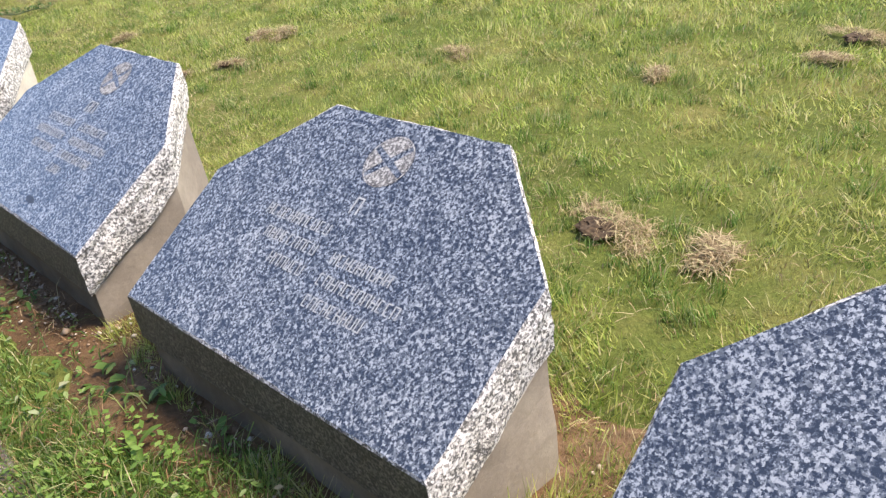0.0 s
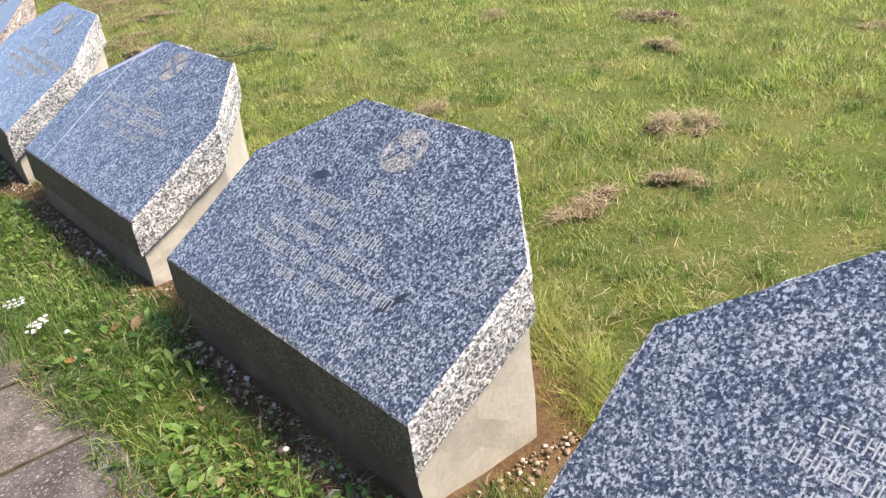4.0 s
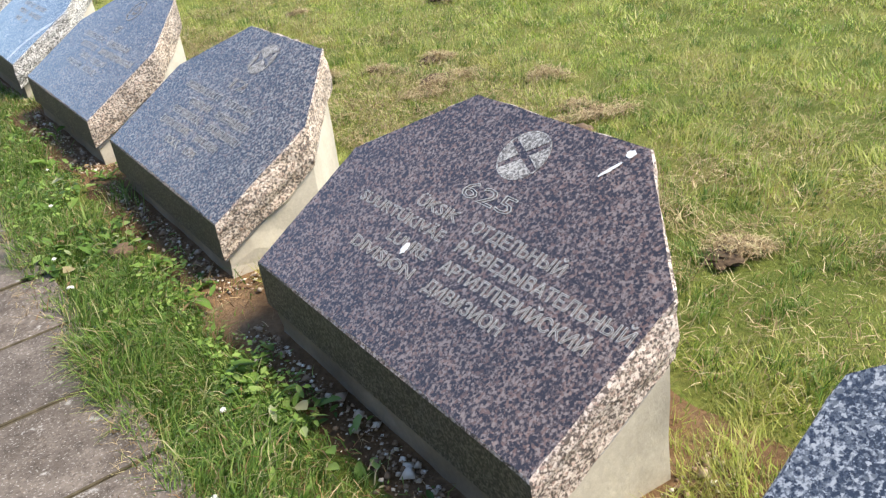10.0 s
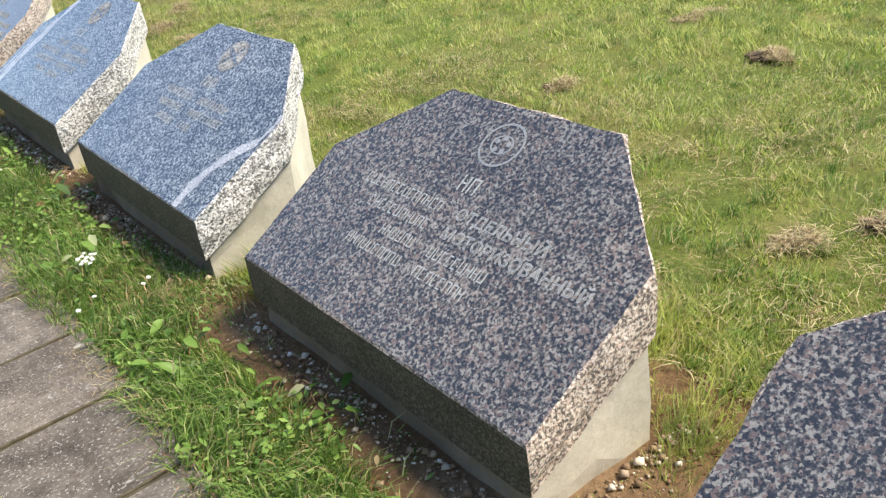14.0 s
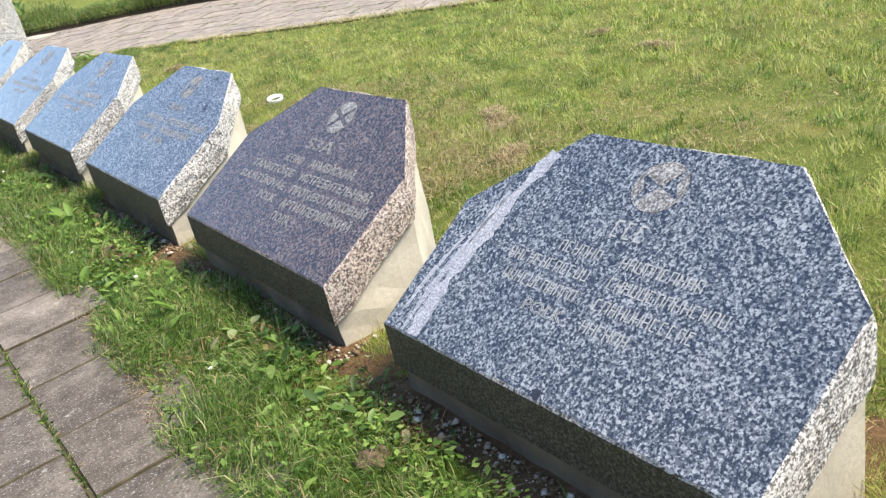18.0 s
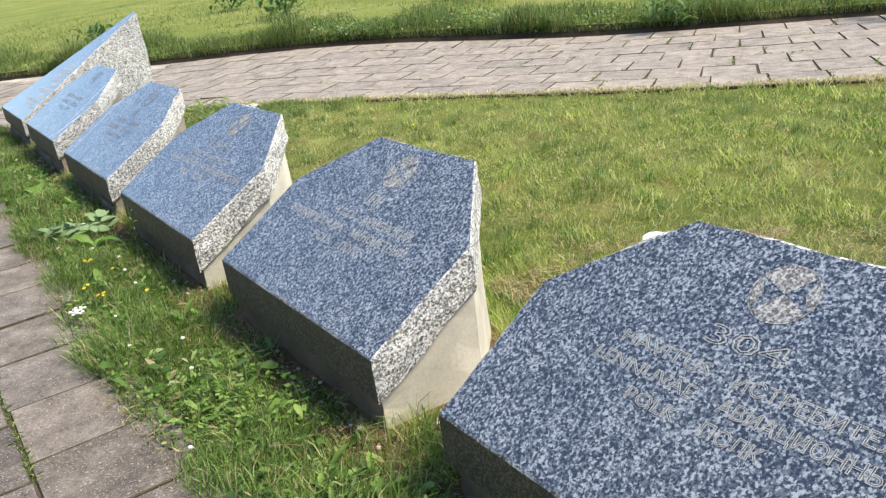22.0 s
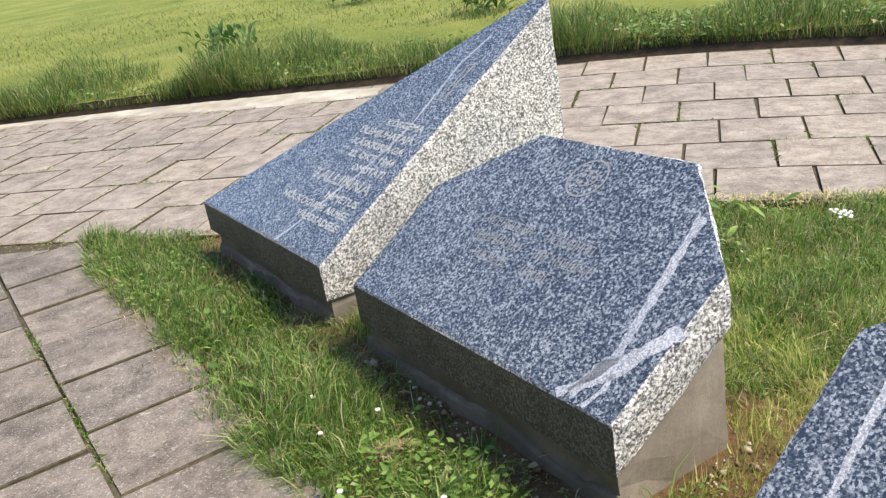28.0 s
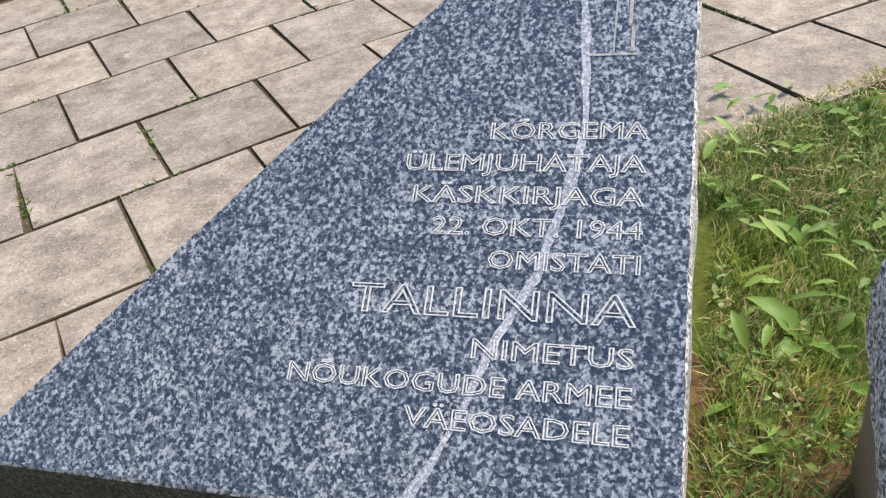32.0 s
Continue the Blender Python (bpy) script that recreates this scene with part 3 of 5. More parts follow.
for c in range(5):
    y0 = -1.714 + (0.289 if c % 2 else 0.0)
    while y0 < 28.5:
        e = float(path_edge(y0))
        x0 = e + 0.03 - 0.2 - c * 0.402
        m = pose(x0 + rnd.uniform(-.004, .004), y0, 0.008 + rnd.uniform(-0.004, 0.004), rnd.uniform(-.6, .6), rnd.uniform(-.6, .6), rnd.uniform(-0.8, 0.8) + 180 * rnd.randrange(2))
        reach = float(arc_n(x0, y0))
        if reach < NEAR_N + 0.3:
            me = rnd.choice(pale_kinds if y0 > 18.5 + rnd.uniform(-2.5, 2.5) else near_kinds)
            if reach > NEAR_N - 0.3:      # cut to the edge of the cross path
                cut = bmesh.new()
                cut.from_mesh(me)
                a = math.atan2(y0 - ARC_MID[1], x0 - ARC_MID[0])
                out = Vector((math.cos(a), math.sin(a), 0))
                edge = Vector((ARC_MID[0], ARC_MID[1], 0)) + out * (ARC_R + NEAR_N - ARC_N - 0.006)
                inv = m.inverted()
                bmesh.ops.bisect_plane(cut, geom=cut.verts[:] + cut.edges[:] + cut.faces[:], plane_co=inv @ edge, plane_no=inv.to_3x3() @ out, clear_outer=True)
                if not cut.faces:
                    cut.free()
                    y0 += 0.392
                    continue
                me = bpy.data.meshes.new("paver")
                cut.to_mesh(me)
                cut.free()
                me.materials.append(PAVER_PALE)
                me.materials.append(JOINT)
            ob = new("paver", me)
            ob.matrix_world = m
            ob.parent = walkway
        y0 += 0.392

bm = bmesh.new()
prev = None
for s0 in np.arange(-44, 14, 0.5):
    spots = [arc_xy(float(s0), NEAR_N - 0.02 + (FAR_N + 0.07 - NEAR_N) * k / 8) for k in range(9)]
    pair = [bm.verts.new((px, py, -0.001 + float(drop(px, py)))) for px, py in spots]
    if prev:
        for k in range(8):
            bm.faces.new((prev[k], pair[k], pair[k + 1], prev[k + 1]))
    prev = pair
cross = tagged(finish("road", bm, JOINT_FAR), "wide curving path of sandy square concrete pavers", "path", kind="structure")
rest = bmesh.new()
for c in range(7):
    n0 = NEAR_N - 0.024 + (c + 0.5) * COURSE
    pitch = COURSE_PITCH[c]
    s0 = COURSE_JOINT[c] + pitch / 2 - 64 * pitch
    while s0 < 14:
        sj = s0 + rnd.uniform(-0.003, 0.003)
        px, py = arc_xy(sj, n0)
        m = Matrix.Translation((0, 0, float(drop(px, py)))) @ Matrix.Translation((px, py, 0)) @ lie(px, py) @ Matrix.Translation((-px, -py, 0)) @ pose(px, py, 0.007 + rnd.uniform(-0.0015, 0.0015), rnd.uniform(-.2, .2), rnd.uniform(-.2, .2), arc_turn(sj) + rnd.uniform(-0.35, 0.35))
        if -21.5 < s0 < -8.5:
            ob = new("paver", rnd.choice(far_kinds[c]))
            ob.matrix_world = m
            ob.parent = cross
        else:
            k = len(rest.verts)
            rest.from_mesh(rnd.choice(far_kinds[c]))
            rest.verts.ensure_lookup_table()
            bmesh.ops.transform(rest, matrix=m, verts=rest.verts[k:])
        s0 += pitch / math.hypot(1, arc_slope(s0))
far_pavers = finish("paver_field", rest, [PAVER_FAR, JOINT_FAR], cross)
tagged(far_pavers, kind="stuff")

# pale concrete spread along the far edge of the path, worn thin at its end
bm = bmesh.new()
rows = []
for ss in np.arange(-27.0, -19.08, 0.045):
    ss = float(ss)
    near = float(np.interp(ss, [-27, -24, -21.8, -20.8, -20.3, -19.7, -19.25, -19.1], [20.02, 19.98, 19.90, 19.72, 19.61, 19.60, 19.60, 19.70])) + 0.030 * noise.noise(Vector((ss * 3.1, 2, 0))) + 0.016 * noise.noise(Vector((ss * 13, 7, 0)))
    far = 20.13 + 0.03 * noise.noise(Vector((ss * 2.2, 9, 0))) - 0.22 * max(0.0, (ss + 19.7) / 0.6)
    row = []
    for j in range(8):
        px, py = arc_xy(ss, near + (far - near) * j / 7)
        z = 0.016 + 0.005 * noise.noise(Vector((px * 9, py * 9, 1))) + 0.004 * noise.noise(Vector((px * 30, py * 30, 2))) - (0.022 if j in (0, 7) else 0.0)
        row.append(bm.verts.new((px, py, z)))
    rows.append(row)
for a, b in zip(rows, rows[1:]):
    for j in range(7):
        bm.faces.new((a[j], b[j], b[j + 1], a[j + 1]))
bm.faces.new([bm.verts.new((v.co.x, v.co.y, -0.05)) for v in (rows[0][0], rows[0][7], rows[-1][7], rows[-1][0])])
tagged(finish("kerb", bm, KERB), "pale rough concrete edging spread over the outer pavers", "kerb", kind="structure")

# raised bank beyond the path
bm = bmesh.new()
prof = [(-0.03, -0.012), (0.10, -0.010), (0.15, 0.03), (0.21, 0.10), (0.5, 0.12), (2.0, 0.15), (6.0, 0.12), (30, 0.2), (260, 0.4)]
cols = []
for s0 in np.arange(-75, 24, 0.4):
    col = []
    for j, (n0, z) in enumerate(prof):
        w = 0.06 * noise.noise(Vector((float(s0) * 1.3, j * 2.0, 0)))
        px, py = arc_xy(float(s0), FAR_N + n0 + (w if 0 < j < 5 else 0))
        col.append(bm.verts.new((px, py, z + (w * 0.5 if 1 < j < 6 else 0) + float(drop(px, py)))))
    cols.append(col)
for a, b in zip(cols, cols[1:]):
    for j in range(len(prof) - 1):
        f = bm.faces.new((a[j], b[j], b[j + 1], a[j + 1]))
        f.material_index = 0 if j < 3 else 1
tagged(finish("ground_bank", bm, [BANK_SOIL, TURF]), "grassy bank with a dark cut earth edge", "bank", kind="structure")

# added out of view: blocks side sky light and bounces brown onto the fronts
bm = bmesh.new()
bmesh.ops.create_cube(bm, size=1)
bmesh.ops.transform(bm, matrix=pose(-4.4, 12, 1.4) @ Matrix.Diagonal((0.3, 52, 3.0, 1)), verts=bm.verts)
tagged(finish("wall_west", bm, plain("blocker_brown", (0.15, 0.12, 0.085), 0.9, 0.2, 6)), "added unseen wall that dims and warms the stone fronts", "wall", kind="structure")

# ---- grass ----


def clear_of_stones(x, y, grow=0.0):
    ok = np.ones(len(x), bool)
    for _, sx, sy, turn_, _ in ROW:
        c, s = math.cos(radians(turn_)), math.sin(radians(turn_))
        u, v = (x - sx) * c + (y - sy) * s, -(x - sx) * s + (y - sy) * c
        half = np.where(u < UM, WF + 0.01, WF + 0.01 - (u - UM) * (WM - WB) / (DEEP - UM))
        ok &= ~((u > -grow) & (u < DEEP + grow) & (np.abs(v) < half + grow))
    u, v = x - 0.01, y - 24.0
    ok &= ~((u > -grow) & (v > -grow - 0.03 * u) & (v < 1.16 * (1 - u / 1.09) + grow) & (u < 1.09 + grow))
    return ok


def blades(name, x, y, z, h, w, lean, material, gen, swirl=0.0, curved=False, thin=False):
    """One mesh of bent blades: root, middle and tip. swirl: how far neighbours lean one way."""
    n = len(x)
    a, b = gen.uniform(0, 2 * np.pi, n), gen.uniform(0, 2 * np.pi, n)
    if swirl:
        flow = 5.0 * clump(x, y, 5.5, 61) + 4.0 * clump(x, y, 17, 62)
        b = flow + (b - np.pi) * (1 - swirl)
    ll = lean * gen.uniform(0.25, 1.45, n)
    dx, dy = np.cos(a) * w / 2, np.sin(a) * w / 2
    lx, ly = np.cos(b) * h * ll, np.sin(b) * h * ll
    rise = np.clip(1.05 - 0.34 * ll, .22, 1)
    if thin:
        V = np.stack([np.stack([x - dx, y - dy, z], 1), np.stack([x + dx, y + dy, z], 1), np.stack([x + lx, y + ly, z + h * rise], 1)], 1)
        return new(name, raw_mesh(name, V.reshape(-1, 3), np.arange(n * 3), np.full(n, 3), material))
    if curved:
        V = np.empty((n, 5, 3), np.float32)
        V[:, 0] = np.stack([x - dx, y - dy, z], 1)
        V[:, 1] = np.stack([x + dx, y + dy, z], 1)
        V[:, 2] = np.stack([x + dx * .85 + lx * .36, y + dy * .85 + ly * .36, z + h * np.minimum(.66, rise * .9)], 1)
        V[:, 3] = np.stack([x - dx * .85 + lx * .36, y - dy * .85 + ly * .36, z + h * np.minimum(.66, rise * .9)], 1)
        V[:, 4] = np.stack([x + lx, y + ly, z + h * rise], 1)
        F = ((np.arange(n) * 5)[:, None] + [0, 1, 2, 3, 3, 2, 4]).ravel()
        return new(name, raw_mesh(name, V.reshape(-1, 3), F, np.tile([4, 3], n), material))
    V = np.empty((n, 4, 3), np.float32)
    V[:, 0] = np.stack([x - dx, y - dy, z], 1)
    V[:, 1] = np.stack([x + dx, y + dy, z], 1)
    V[:, 2] = np.stack([x + lx, y + ly, z + h * rise], 1)
    V[:, 3] = np.stack([x - dx * .3 + lx * .36, y - dy * .3 + ly * .36, z + h * np.minimum(.62, rise * .9)], 1)
    F = ((np.arange(n) * 4)[:, None] + [0, 1, 2, 3]).ravel()
    return new(name, raw_mesh(name, V.reshape(-1, 3), F, np.full(n, 4), material))


def clump(x, y, f, seed):
    """Slow random field between 0 and 1."""
    g = np.random.default_rng(seed)
    out = np.zeros(len(x))
    for _ in range(6):
        a, k, p = g.uniform(0, 6.28), f * g.uniform(0.6, 1.7), g.uniform(0, 6.28)
        out += np.sin((x * math.cos(a) + y * math.sin(a)) * k + p)
    return 0.5 + out / 8


gen = np.random.default_rng(11)
# strip between walk and stones, and the gaps in the row
n = 640000
x, y = gen.uniform(-0.72, 0.12, n), gen.uniform(0.2, 26.0, n)
keep = (x > sod_edge(y) - 0.060 + 0.075 * clump(x * 0 + 1, y, 6, 21) + 0.05 * (clump(x, y, 30, 22) - 0.5)) & clear_of_stones(x, y, 0.012) & (arc_n(x, y) < NEAR_N + 0.03)
front = np.interp(y, [r[2] for r in ROW], [r[1] for r in ROW])
bare = np.clip((x - front + np.interp(y, [3.6, 4.4, 9, 9.6, 12.3, 12.8], [0.27, 0.15, 0.15, 0.20, 0.20, 0.15])) / 0.07, 0, 1) * np.clip((0.78 - clump(x, y, 5, 3)) / 0.2, 0, 1)
keep &= gen.uniform(0, 1, n) > bare * np.interp(y, [16.8, 18, 20.5, 22.5, 23.9, 24], [0.97, 0.55, 0.5, 0.75, 0.75, 0.3])
keep &= gen.uniform(0, 1, n) < np.interp(y, [0, 3.5, 5.2], [0.75, 0.8, 1.0])
keep &= gen.uniform(0, 1, n) < 0.35 + clump(x, y, 7, 4)
x, y = x[keep], y[keep]
hh = gen.uniform(0.02, 0.085, len(x)) * (0.35 + 1.2 * clump(x, y, 9, 5)) + 0.06 * (gen.uniform(0, 1, len(x)) ** 14)
strip = blades("verge_grass", x, y, np.full(len(x), -0.022), hh, gen.uniform(0.0015, 0.0044, len(x)), 0.95, STRIP, gen, 0.35, True)
tagged(strip, "lush uncut grass between walk and stones", "grass", kind="stuff")
# lawn beside and behind the stones, thinner and broader in the blade with distance
n = 1450000
q = gen.uniform(0, 1, n)
x, y = 0.02 + 1.5 * q + 10.5 * q ** 4, gen.uniform(-0.8, 25.2, n)
keep = clear_of_stones(x, y, 0.012) & (arc_n(x, y) < NEAR_N + 0.03) & (gen.uniform(0, 1, n) < -0.10 + 0.75 * clump(x, y, 4, 6) + 1.0 * clump(x, y, 19, 16))
x, y = x[keep], y[keep]
far = np.clip((x - 1.2) / 6, 0, 1)
hh = gen.uniform(0.018, 0.046, len(x)) * (0.5 + 0.9 * clump(x, y, 3, 7)) * (1 + 0.5 * far)
hh *= (0.15 + 1.75 * clump(x, y, 19, 8)) * (1 + 0.55 * np.clip(1 - (x - 0.6) / 0.3, 0, 1))
lawn = blades("lawn_grass", x, y, drop(x, y) - 0.02, hh, gen.uniform(0.0024, 0.0062, len(x)) * (1 + 2.2 * far), 0.7, LAWN, gen, 0.3, thin=True)
tagged(lawn, "short mown lawn, green with straw-coloured patches", "grass", kind="stuff")
# darker tufts and loose straw in the lawn
n = 3600
q = gen.uniform(0, 1, n)
tx, ty = 0.55 + 1.6 * q + 6 * q ** 3, gen.uniform(0.2, 25, n)
x, y = np.repeat(tx, 44) + gen.normal(0, 0.022, n * 44), np.repeat(ty, 44) + gen.normal(0, 0.022, n * 44)
hh = np.repeat(gen.uniform(0.025, 0.075, n), 44) * gen.uniform(0.5, 1.1, n * 44)
keep = clear_of_stones(x, y, 0.012) & (arc_n(x, y) < NEAR_N + 0.02)
x, y, hh = x[keep], y[keep], hh[keep]
tagged(blades("lawn_tufts", x, y, drop(x, y) - 0.02, hh, gen.uniform(0.0016, 0.0034, len(x)), 0.75, STRIP, gen, 0.3, True), "longer dark green tufts in the lawn", "grass", kind="stuff")
n = 130000
q = gen.uniform(0, 1, n)
x, y = 0.5 + 2.2 * q + 5 * q ** 4, gen.uniform(0.2, 25, n)
keep = clear_of_stones(x, y, 0.02) & (arc_n(x, y) < NEAR_N + 0.02) & (gen.uniform(0, 1, n) < np.clip(2.6 * (clump(x, y, 3.2, 81) * (0.5 + clump(x, y, 12, 82)) - 0.28), 0.06, 1))
x, y = x[keep], y[keep]
tagged(blades("loose_straw", x, y, drop(x, y) + gen.uniform(-0.005, 0.018, len(x)), gen.uniform(0.012, 0.034, len(x)), gen.uniform(0.0014, 0.003, len(x)), 2.4, HAY, gen, 0.0, True), "loose mown straw scattered over the lawn", "dry grass", kind="stuff")
# lush corner beside the end stone
n = 95000
x, y = gen.uniform(0.08, 2.5, n), gen.uniform(22.7, 24.7, n)
keep = clear_of_stones(x, y, 0.002) & (arc_n(x, y) < NEAR_N + 0.02) & (gen.uniform(0, 1, n) < 0.35 + 0.9 * clump(x, y, 11, 91))
x, y = x[keep], y[keep]
hh = gen.uniform(0.02, 0.075, len(x)) * (0.4 + 1.1 * clump(x, y, 14, 92))
tagged(blades("corner_grass", x, y, drop(x, y) - 0.02, hh, gen.uniform(0.0014, 0.0036, len(x)), 0.95, STRIP, gen, 0.3, True), "lush mixed grass in the corner by the end stone", "grass", kind="stuff")
n = 9000
x, y = gen.uniform(0.08, 1.8, n), gen.uniform(23.2, 24.6, n)
keep = clear_of_stones(x, y, 0.01) & (arc_n(x, y) < NEAR_N + 0.02) & (clump(x, y, 7, 95) > 0.45)
x, y = x[keep], y[keep]
tagged(blades("corner_straw", x, y, gen.uniform(-0.005, 0.03, len(x)), gen.uniform(0.012, 0.035, len(x)), gen.uniform(0.0010, 0.0022, len(x)), 2.2, HAY, gen, 0.0, True), "dead straw in the corner by the end stone", "dry grass", kind="stuff")
n = 90000
x = 0.75 + np.abs(gen.normal(0, 0.75, n))
y = np.where(gen.uniform(0, 1, n) < 0.6, gen.uniform(7.8, 13.8, n), gen.uniform(15.2, 18.8, n))
keep = clear_of_stones(x, y, 0.02) & (gen.uniform(0, 1, n) < np.clip(3.0 * (clump(x, y, 4.5, 84) * (0.4 + 1.1 * clump(x, y, 14, 85)) - 0.30), 0.02, 1))
x, y = x[keep], y[keep]
tagged(blades("trampled_straw", x, y, drop(x, y) + gen.uniform(-0.004, 0.026, len(x)), gen.uniform(0.012, 0.032, len(x)), gen.uniform(0.0016, 0.0034, len(x)), 2.4, HAY, gen, 0.3, True), "brown trampled straw on the worn lawn", "dry grass", kind="stuff")
# bank
n = 190000
sa, d = gen.uniform(-33, -2, n), 0.15 + 2.6 * gen.uniform(0, 1, n) ** 1.5
x, y = arc_xy(sa, FAR_N + d)
tuft = 1.5 * clump(x, y, 2.5, 9) ** 1.6 * (0.35 + 1.3 * clump(x, y, 9, 10))
hh = gen.uniform(0.05, 0.22, n) * (0.30 + 1.3 * tuft) * np.where(d < 1.2, 1.0, 0.5)
bank = blades("bank_grass", x, y, np.where(d < 0.22, 0.04, 0.09) + drop(x, y), hh, gen.uniform(0.003, 0.008, n), 0.75, BANKG, gen, 0.3, True)
tagged(bank, "tall rank grass along the bank edge", "grass", kind="stuff")
n = 100000
sa, d = gen.uniform(-45, 6, n), 2.4 + 16 * gen.uniform(0, 1, n) ** 1.4
x, y = arc_xy(sa, FAR_N + d)
hh = gen.uniform(0.04, 0.08, n)
meadow = blades("meadow_grass", x, y, 0.12 + drop(x, y), hh, gen.uniform(0.010, 0.020, n), 0.8, MEADOW, gen, 0.3, thin=True)
tagged(meadow, "bright mown meadow beyond the bank", "grass", kind="stuff")

# trodden clover and small weeds in the verge
n = 42000
x, y = gen.uniform(-0.7, 0.1, n), gen.uniform(0.2, 25.5, n)
front = np.interp(y, [r[2] for r in ROW], [r[1] for r in ROW])
keep = (x > sod_edge(y)) & clear_of_stones(x, y, 0.03) & (arc_n(x, y) < NEAR_N + 0.03) & (clump(x, y, 6, 31) > 0.55) & (x < front - 0.10 + 0.25 * (clump(x, y, 5, 33) - 0.5))
x, y = x[keep], y[keep]
n = len(x)
a, r, z = gen.uniform(0, 6.28, n), gen.uniform(0.004, 0.010, n), gen.uniform(0.005, 0.045, n)
tx, ty = gen.uniform(-0.5, 0.5, n), gen.uniform(-0.5, 0.5, n)
V = np.empty((n, 4, 3), np.float32)
for k, (da, rr) in enumerate(((0, 1.5), (1.57, 0.8), (3.14, 1.2), (4.71, 0.8))):
    ox, oy = np.cos(a + da) * r * rr, np.sin(a + da) * r * rr
    V[:, k] = np.stack([x + ox, y + oy, z + ox * tx + oy * ty], 1)
clover = new("clover", raw_mesh("clover", V.reshape(-1, 3), np.arange(n * 4), np.full(n, 4), WEED))
tagged(clover, "patches of low clover and small broad leaves", "clover", kind="stuff")



def leaflets(name, x, y, z, size, broad, material):
    """One mesh of small folded leaves."""
    n = len(x)
    a, up = gen.uniform(0, 6.28, n), gen.uniform(-0.15, 0.9, n)
    w, sag = size * broad * 0.5, gen.uniform(0.05, 0.45, n)
    c, s, t = np.cos(a), np.sin(a), gen.uniform(-0.5, 0.5, n)
    V = np.empty((n, 8, 3), np.float32)
    for k, (f, side, zz) in enumerate(((0, 0, 0), (0.22, 0.72, 0.05), (0.22, -0.72, 0.05), (0.5, 0, 0.0), (0.58, 1, 0.07), (0.58, -1, 0.07), (0.84, 0.55, 0.04), (1.0, 0, 0))):
        ox, oy = c * f * size - s * side * w, s * f * size + c * side * w
        V[:, k] = np.stack([x + ox, y + oy, z + size * (up * f - sag * f * f + zz) + side * w * t], 1)
    F = (np.arange(n)[:, None, None] * 8 + np.array([(0, 3, 1), (0, 2, 3), (1, 3, 4), (2, 5, 3), (4, 3, 6), (3, 5, 7), (6, 3, 7)])[None]).ravel()
    return new(name, raw_mesh(name, V.reshape(-1, 3), F, np.full(n * 7, 3), material))


n = 170000
x, y = gen.uniform(-0.7, 0.25, n), gen.uniform(0.3, 25.0, n)
front = np.interp(y, [r[2] for r in ROW], [r[1] for r in ROW])
lush = np.interp(y, [0, 2, 3, 5, 8, 9, 12, 14, 15.5, 18, 19.5, 21, 23, 24, 25], [.5, .5, .8, .75, .55, .6, .6, .4, .9, .9, .45, .55, .55, .3, .25])
keep = (x > sod_edge(y) + 0.02) & clear_of_stones(x, y, 0.015) & (arc_n(x, y) < NEAR_N)
keep &= gen.uniform(0, 1, n) < 0.5 * lush * np.clip(2.6 * (clump(x, y, 8, 71) - 0.32), 0, 1) * np.clip((front - x) / 0.13, 0.12, 1)
x, y = x[keep], y[keep]
n = len(x)
size = (0.008 + 0.036 * gen.uniform(0, 1, n) ** 2.4) * (0.5 + 1.2 * clump(x, y, 7, 72))
tagged(leaflets("broad_leaves", x, y, gen.uniform(-0.006, 0.032, n), size, gen.uniform(0.3, 0.62, n), BROAD), "mixed low broad-leaved weeds among the grass", "weeds", kind="stuff")
n = 2600
x, y = gen.uniform(-0.6, 0.0, n), np.concatenate([gen.normal(17.2, 0.7, 1700), gen.uniform(3, 24.5, 900)])
front = np.interp(y, [r[2] for r in ROW], [r[1] for r in ROW])
keep = (x > sod_edge(y) + 0.04) & (x < front - 0.06) & clear_of_stones(x, y, 0.04) & (clump(x, y, 9, 78) > 0.42)
x, y = x[keep], y[keep]
n = len(x)
tagged(leaflets("plantain_leaves", x, y, gen.uniform(-0.005, 0.02, n), gen.uniform(0.03, 0.07, n), gen.uniform(0.25, 0.42, n), WEED), "long pale green plantain leaves in the verge", "weeds", kind="stuff")
n = 150
x, y = gen.uniform(0.35, 1.7, n), gen.uniform(23.4, 24.0, n)
keep = clear_of_stones(x, y, 0.02)
x, y = x[keep], y[keep]
n = len(x)
tagged(leaflets("sorrel_leaves", x, y, gen.uniform(0.0, 0.035, n), gen.uniform(0.04, 0.085, n), gen.uniform(0.26, 0.42, n), WEED), "bright sorrel leaves by the end stone", "weeds", kind="stuff")
n = 8000
x, y = gen.uniform(0.1, 2.0, n), gen.uniform(23.0, 24.4, n)
keep = clear_of_stones(x, y, 0.015) & (arc_n(x, y) < NEAR_N) & (clump(x, y, 9, 77) > 0.5)
x, y = x[keep], y[keep]
n = len(x)
tagged(leaflets("corner_leaves", x, y, gen.uniform(-0.01, 0.035, n), gen.uniform(0.008, 0.024, n), gen.uniform(0.3, 0.6, n), BROAD), "broad-leaved weeds by the end stone", "weeds", kind="stuff")
n = 26000
sa, d = gen.uniform(-26, -5, n), 0.12 + 1.0 * gen.uniform(0, 1, n) ** 1.4
x, y = arc_xy(sa, FAR_N + d)
keep = gen.uniform(0, 1, n) < np.clip(2.4 * (clump(x, y, 2.2, 75) * (0.5 + clump(x, y, 9, 76)) - 0.30), 0.03, 1) * np.interp(sa, [-20.5, -18.5], [0.25, 1.0])
x, y, d = x[keep], y[keep], d[keep]
n = len(x)
